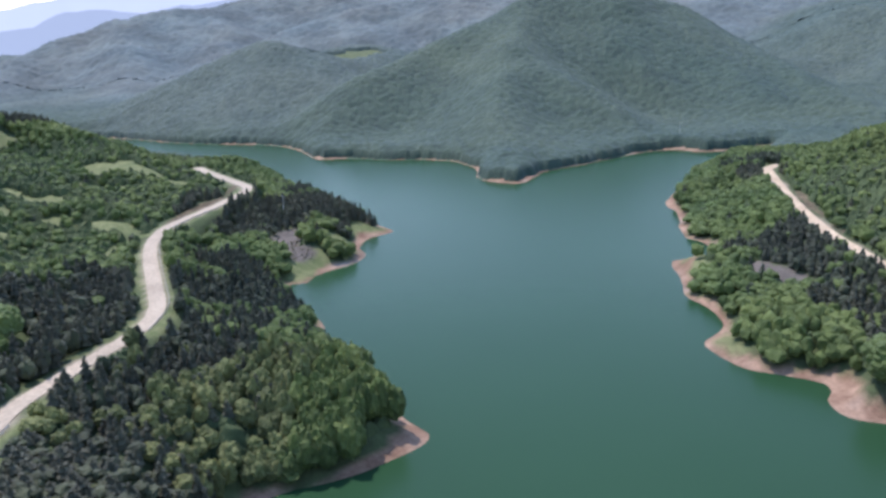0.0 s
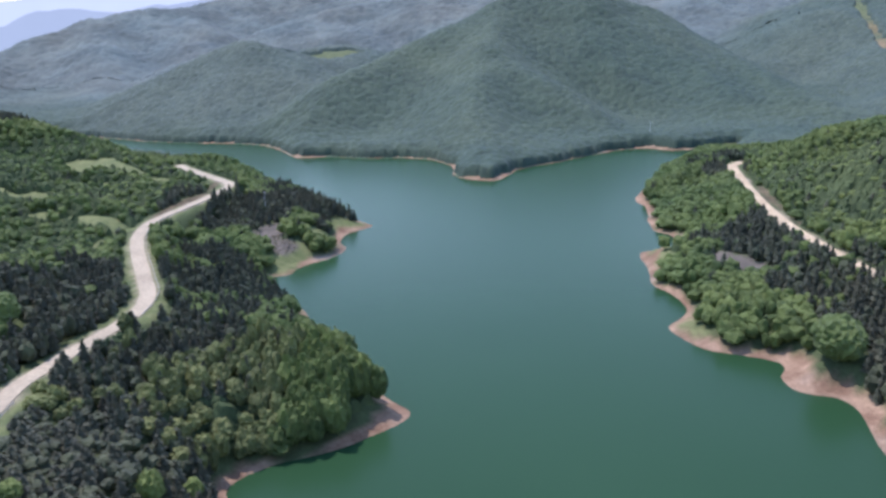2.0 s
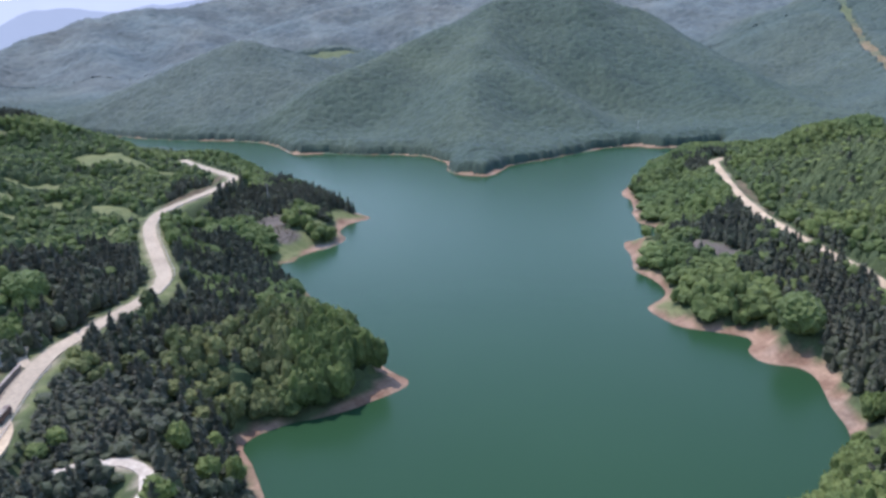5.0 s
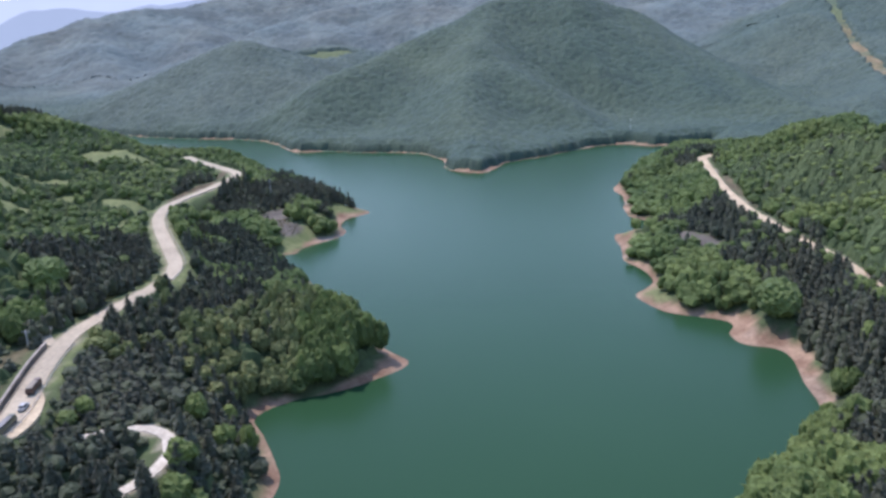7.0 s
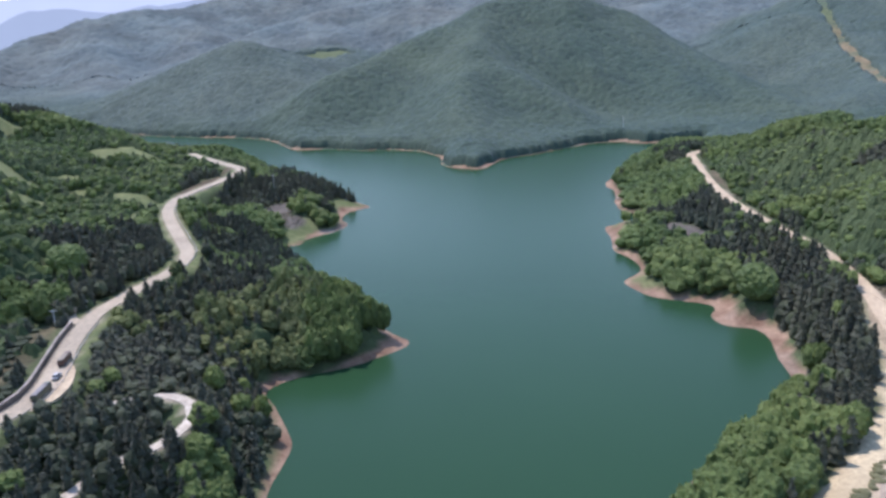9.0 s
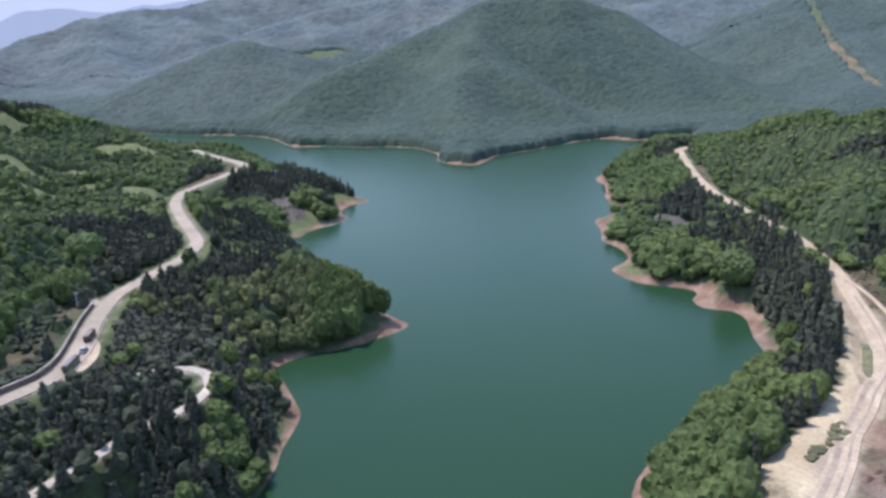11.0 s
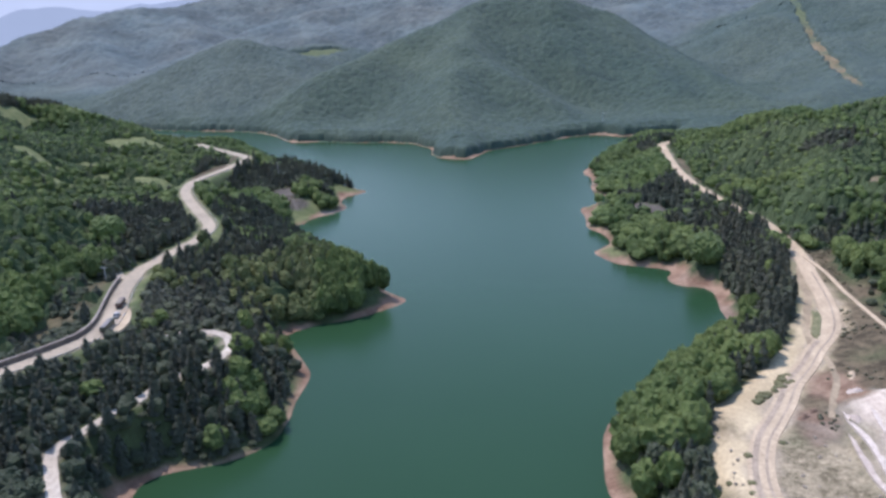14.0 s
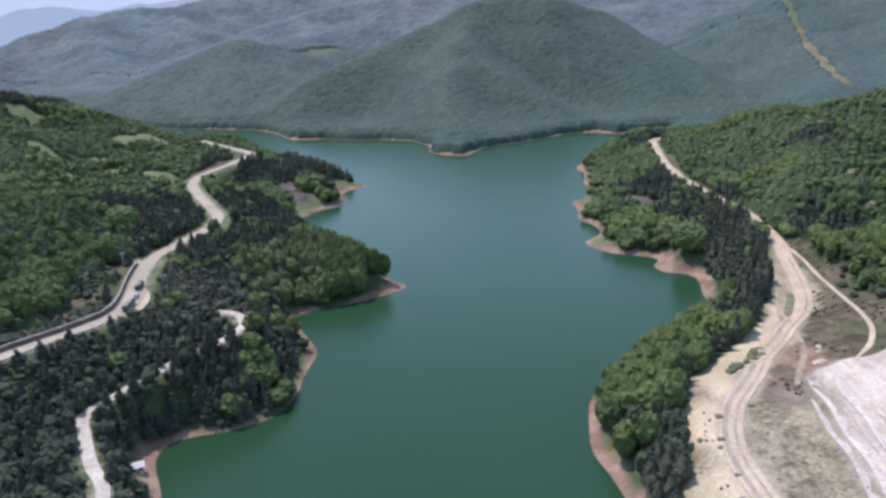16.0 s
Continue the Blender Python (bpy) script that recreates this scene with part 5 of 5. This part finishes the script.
def heap(x, y, wide, long, tall, turn, material, seed, label):
    """A tipped heap, uneven and running out to its foot."""
    rng = np.random.RandomState(seed)
    rings, around = 6, 16
    co, fs = [(0, 0, tall)], []
    for r in range(1, rings + 1):
        f = r / rings
        for k in range(around):
            a, q = 2 * math.pi * k / around, 1 + rng.uniform(-0.14, 0.14)
            co.append((math.cos(a) * f * q * long / 2, math.sin(a) * f * q * wide / 2, tall * (0.5 + 0.5 * math.cos(math.pi * f)) * rng.uniform(0.85, 1.1) - 0.12 * (r == rings)))
    for k in range(around):
        fs.append((0, 1 + k, 1 + (k + 1) % around, 1 + (k + 1) % around))
    tris = [f[:3] for f in fs]
    for r in range(rings - 1):
        for k in range(around):
            a, c = 1 + r * around + k, 1 + r * around + (k + 1) % around
            tris += [(a, a + around, c + around), (a, c + around, c)]
    ob = new("earth_heap", raw_mesh("earth_heap", np.array(co), np.array(tris), material, True))
    ob.matrix_basis = pose(x, y, ground_z(x, y), 0, 0, turn)
    return tagged(ob, label, "earth heap", "heaps beside the quarry")


heap(93, 142, 2.6, 5.5, 1.1, 30, M_EARTH, 1, "dark reddish heap of turned earth beside the road")
heap(97, 145, 2.0, 4.0, 0.7, 40, M_EARTH, 2, "low reddish heap of turned earth beside the road")
heap(113, 154, 4.5, 6.0, 1.2, 10, M_BERM, 3, "pale heap of crushed stone at the quarry's edge")
heap(117.5, 166, 2.2, 8.0, 0.45, 65, M_DIRT, 4, "sandy heap on the bare brown slope")
heap(104, 136, 3.0, 5.0, 0.9, 80, M_BERM, 5, "pale heap of crushed stone at the quarry's edge")
heap(58, 152, 1.4, 2.0, 0.9, 0, M_BERM, 6, "small white heap of stone at the wood's edge")

# spoil ridges along the quarry face
_x = 101.0
for k in range(20):
    _x += RNG.uniform(1.4, 4.2)
    ys = np.arange(147 + RNG.uniform(-22, 3), 24, -4.0)
    xs = _x - (150 - ys) * 0.13 + np.sin(ys * 0.21 + k) * 0.5
    zs = plan(np.stack([xs, ys], 1))[0] - 0.5 * np.exp(-np.arange(len(ys)) * 0.5) + 0.12 * np.sin(ys * 0.5 + k)
    wide = RNG.uniform(0.5, 1.8)
    bench = new("quarry_bench", ribbon("quarry_bench", list(zip(xs, ys, zs)), -wide, wide, RNG.uniform(0.02, 0.07), 0.9, (M_BERM, M_PALE, M_BERM, M_PALE, M_BERM)[k % 5], 4.0, 0.1))
    tagged(bench, "pale low spoil ridge scored along the quarry face", "spoil ridge", kind="structure")

# low scrub on the bare slopes, the sand and the strands
_scrub = jittered(50, 230, 70, 330, 2.0)
_scrub = np.concatenate([_scrub, jittered(-150, -70, 430, 560, 2.6)])
_hs, _ds, _ws, _bs = plan(_scrub)
_ms = masks(_scrub, _hs, _ds, _ws, _bs)
_clump = value_noise(_scrub + 40, 16, 3)
_keep = ~_ws & (_ds > 3) & (_bs["right"] > 4) & (_bs["track_r"] > 2.2) & (np.maximum(np.maximum(_ms["soil"], _ms["bare"]), 0.85 * _ms["rubble"] * (_scrub[:, 1] > 200)) > RNG.uniform(0.2, 1.0, len(_scrub))) & (_bs["left"] > 6.5) & (_clump > -0.04)
_keep &= (_scrub[:, 0] < 100) | (RNG.uniform(0, 1, len(_scrub)) < np.where(_scrub[:, 1] > 176, 0.6, 0.2))
_scrub = np.c_[_scrub, _hs - 0.1][_keep]
planted("scrub", _scrub, RNG.uniform(0.3, 1.1, len(_scrub)), RNG.uniform(0.9, 2.8, len(_scrub)), [broadleaf_crown(np.random.RandomState(400 + i), 1, 4, 9, 0.11) for i in range(5)], M_SCRUB, "low dusty scrub on bare earth slopes", True)

# bushes on the sand and the large round tree above the cove
def bush(x, y, wide, tall, seed, material=None, label="dusty green bush on the pale sand"):
    b = new("bush")
    b.matrix_basis = pose(x, y, ground_z(x, y) - 0.15, 0, 0, seed * 70) @ Matrix.Diagonal((wide, wide, tall, 1))
    v, f = broadleaf_crown(np.random.RandomState(200 + seed), 2, 9, 120, 0.06)
    v = v * np.array([1.1, 1.1, 1.25]) - np.array([0, 0, 0.28])
    leaves = new("foliage", raw_mesh("foliage", v, f, material or M_OAK, True))
    leaves.parent = b
    stem = bmesh.new()
    bmesh.ops.create_cone(stem, segments=6, radius1=0.03, radius2=0.015, depth=0.5)
    bmesh.ops.translate(stem, vec=(0, 0, 0.2), verts=stem.verts)
    part("stem", stem, M_BARK, b)
    return tagged(b, label, "bush", "bushes of the sand flat")


# a low straggling hedge of bushes on the sand, some single ones, and the green island beside the lane
HEDGE = np.random.RandomState(58)
_bushes = [(84 + 15 * f + HEDGE.uniform(-1.5, 1.5), 151.5 + 16 * f + HEDGE.uniform(-1.7, 1.7), HEDGE.uniform(1.3, 2.9)) for f in np.linspace(0, 1, 22)]
_bushes += [(71, 123, 2.2), (67.5, 111, 2.0), (66.5, 107, 1.8), (63, 113, 2.0), (82, 129, 1.8), (66, 94, 1.6)]
_bushes += [(125 + 5.5 * f + HEDGE.uniform(-0.7, 0.7), 207 + 11 * f, HEDGE.uniform(1.0, 1.9)) for f in np.linspace(-1, 1, 10)]
for n, (x, y, w) in enumerate(_bushes):
    bush(x, y, w * 1.3, w * HEDGE.uniform(0.28, 0.5), n, M_BUSH)


def full_crown(seed):
    """A crown that comes down to the ground all round."""
    rng = np.random.RandomState(seed)
    v, f = lumpy_dome(rng, 4, 40, 0.085, 0.44, -0.14)
    v[:, 2] -= 0.06
    at = v[rng.randint(0, len(v), 1500)]
    out = at - np.array([0, 0, 0.25])
    out /= np.linalg.norm(out, axis=1)[:, None]
    return joined([(v, f), leaf_cards(rng, at + out * rng.uniform(-0.012, 0.012, (1500, 1)), 0.014, out)])


round_tree = tree_kind("broadleaf_tree", full_crown(301), M_LIGHT, "very broad round-crowned green tree standing above the cove", 0.4)
round_tree.matrix_basis = Matrix.Translation((115, 302, ground_z(115, 302) - 0.6)) @ Matrix.Diagonal((19.5, 19.5, 16.5, 1))
hill_tree = tree_kind("broadleaf_tree", full_crown(302), M_LIGHT, "large round light green tree on the hillside", 0.4)
hill_tree.matrix_basis = Matrix.Translation((-162, 289, ground_z(-162, 289) - 0.3)) @ Matrix.Diagonal((17.5, 17.5, 13.5, 1))

# conifers crowding the strip between strand and sand flat
STRIP = np.random.RandomState(77)
_kinds = [tree_kind("conifer_tree", pine_crown(np.random.RandomState(95 + i), 8, 120, 0.05), M_PINE, "dark green conifer between the strand and the sand flat", 0.8) for i in range(3)]
_rows = [(x + STRIP.uniform(-1, 1), y + STRIP.uniform(-1.2, 1.2)) for y in np.arange(66, 112, 2.7) for x in (48.6, 51.4, 54.0) if not (y < 100 and x < 50) and not (y > 90 and x > 53.5 and y < 96)]
plant_singly(_kinds, np.array([(x, y, ground_z(x, y) - 0.2) for x, y in _rows]), (5.5, 9.5), (7.5, 11.0))

# dark small trees scattered over the bare slope above the fork
_kinds = [tree_kind("evergreen_tree", broadleaf_crown(np.random.RandomState(130 + i), 3, 9, 90, 0.055), M_DARKLEAF, "small dark evergreen tree on the bare brown slope", 0.4) for i in range(3)]
_at = [(160, 306), (165, 300), (171, 290), (168, 296), (174, 284), (163, 288), (176, 300), (181, 292), (159, 247), (163, 243), (166, 250), (170, 262), (175, 270), (172, 246), (178, 256), (168, 276), (182, 276), (164, 262), (186, 300), (157, 316), (160, 322), (156, 231), (161, 228), (166, 233), (171, 238), (160, 238), (168, 226), (175, 231), (157, 217), (163, 214), (170, 217), (158, 206), (165, 203), (153, 224), (160, 196), (150, 212)]
plant_singly(_kinds, np.array([(x + STRIP.uniform(-1.5, 1.5), y + STRIP.uniform(-1.5, 1.5), ground_z(x, y) - 0.4) for x, y in _at]), (1.8, 4.4), (2.6, 5.5))

# rocks on the hill's bare patches
for k in range(16):
    x, y = (194, 292) if k % 2 else (186, 284)
    x, y, r = x + STRIP.uniform(-4, 4), y + STRIP.uniform(-2.5, 2.5), STRIP.uniform(0.5, 1.5)
    ob = new("boulder", ROCKS[k % 4])
    ob.matrix_basis = pose(x, y, ground_z(x, y) + r * 0.15, 0, 0, STRIP.uniform(0, 360)) @ Matrix.Diagonal((r, r, r, 1))
    tagged(ob, "pale weathered rock on the bare hillside", "boulder", "rocks of the hillside")
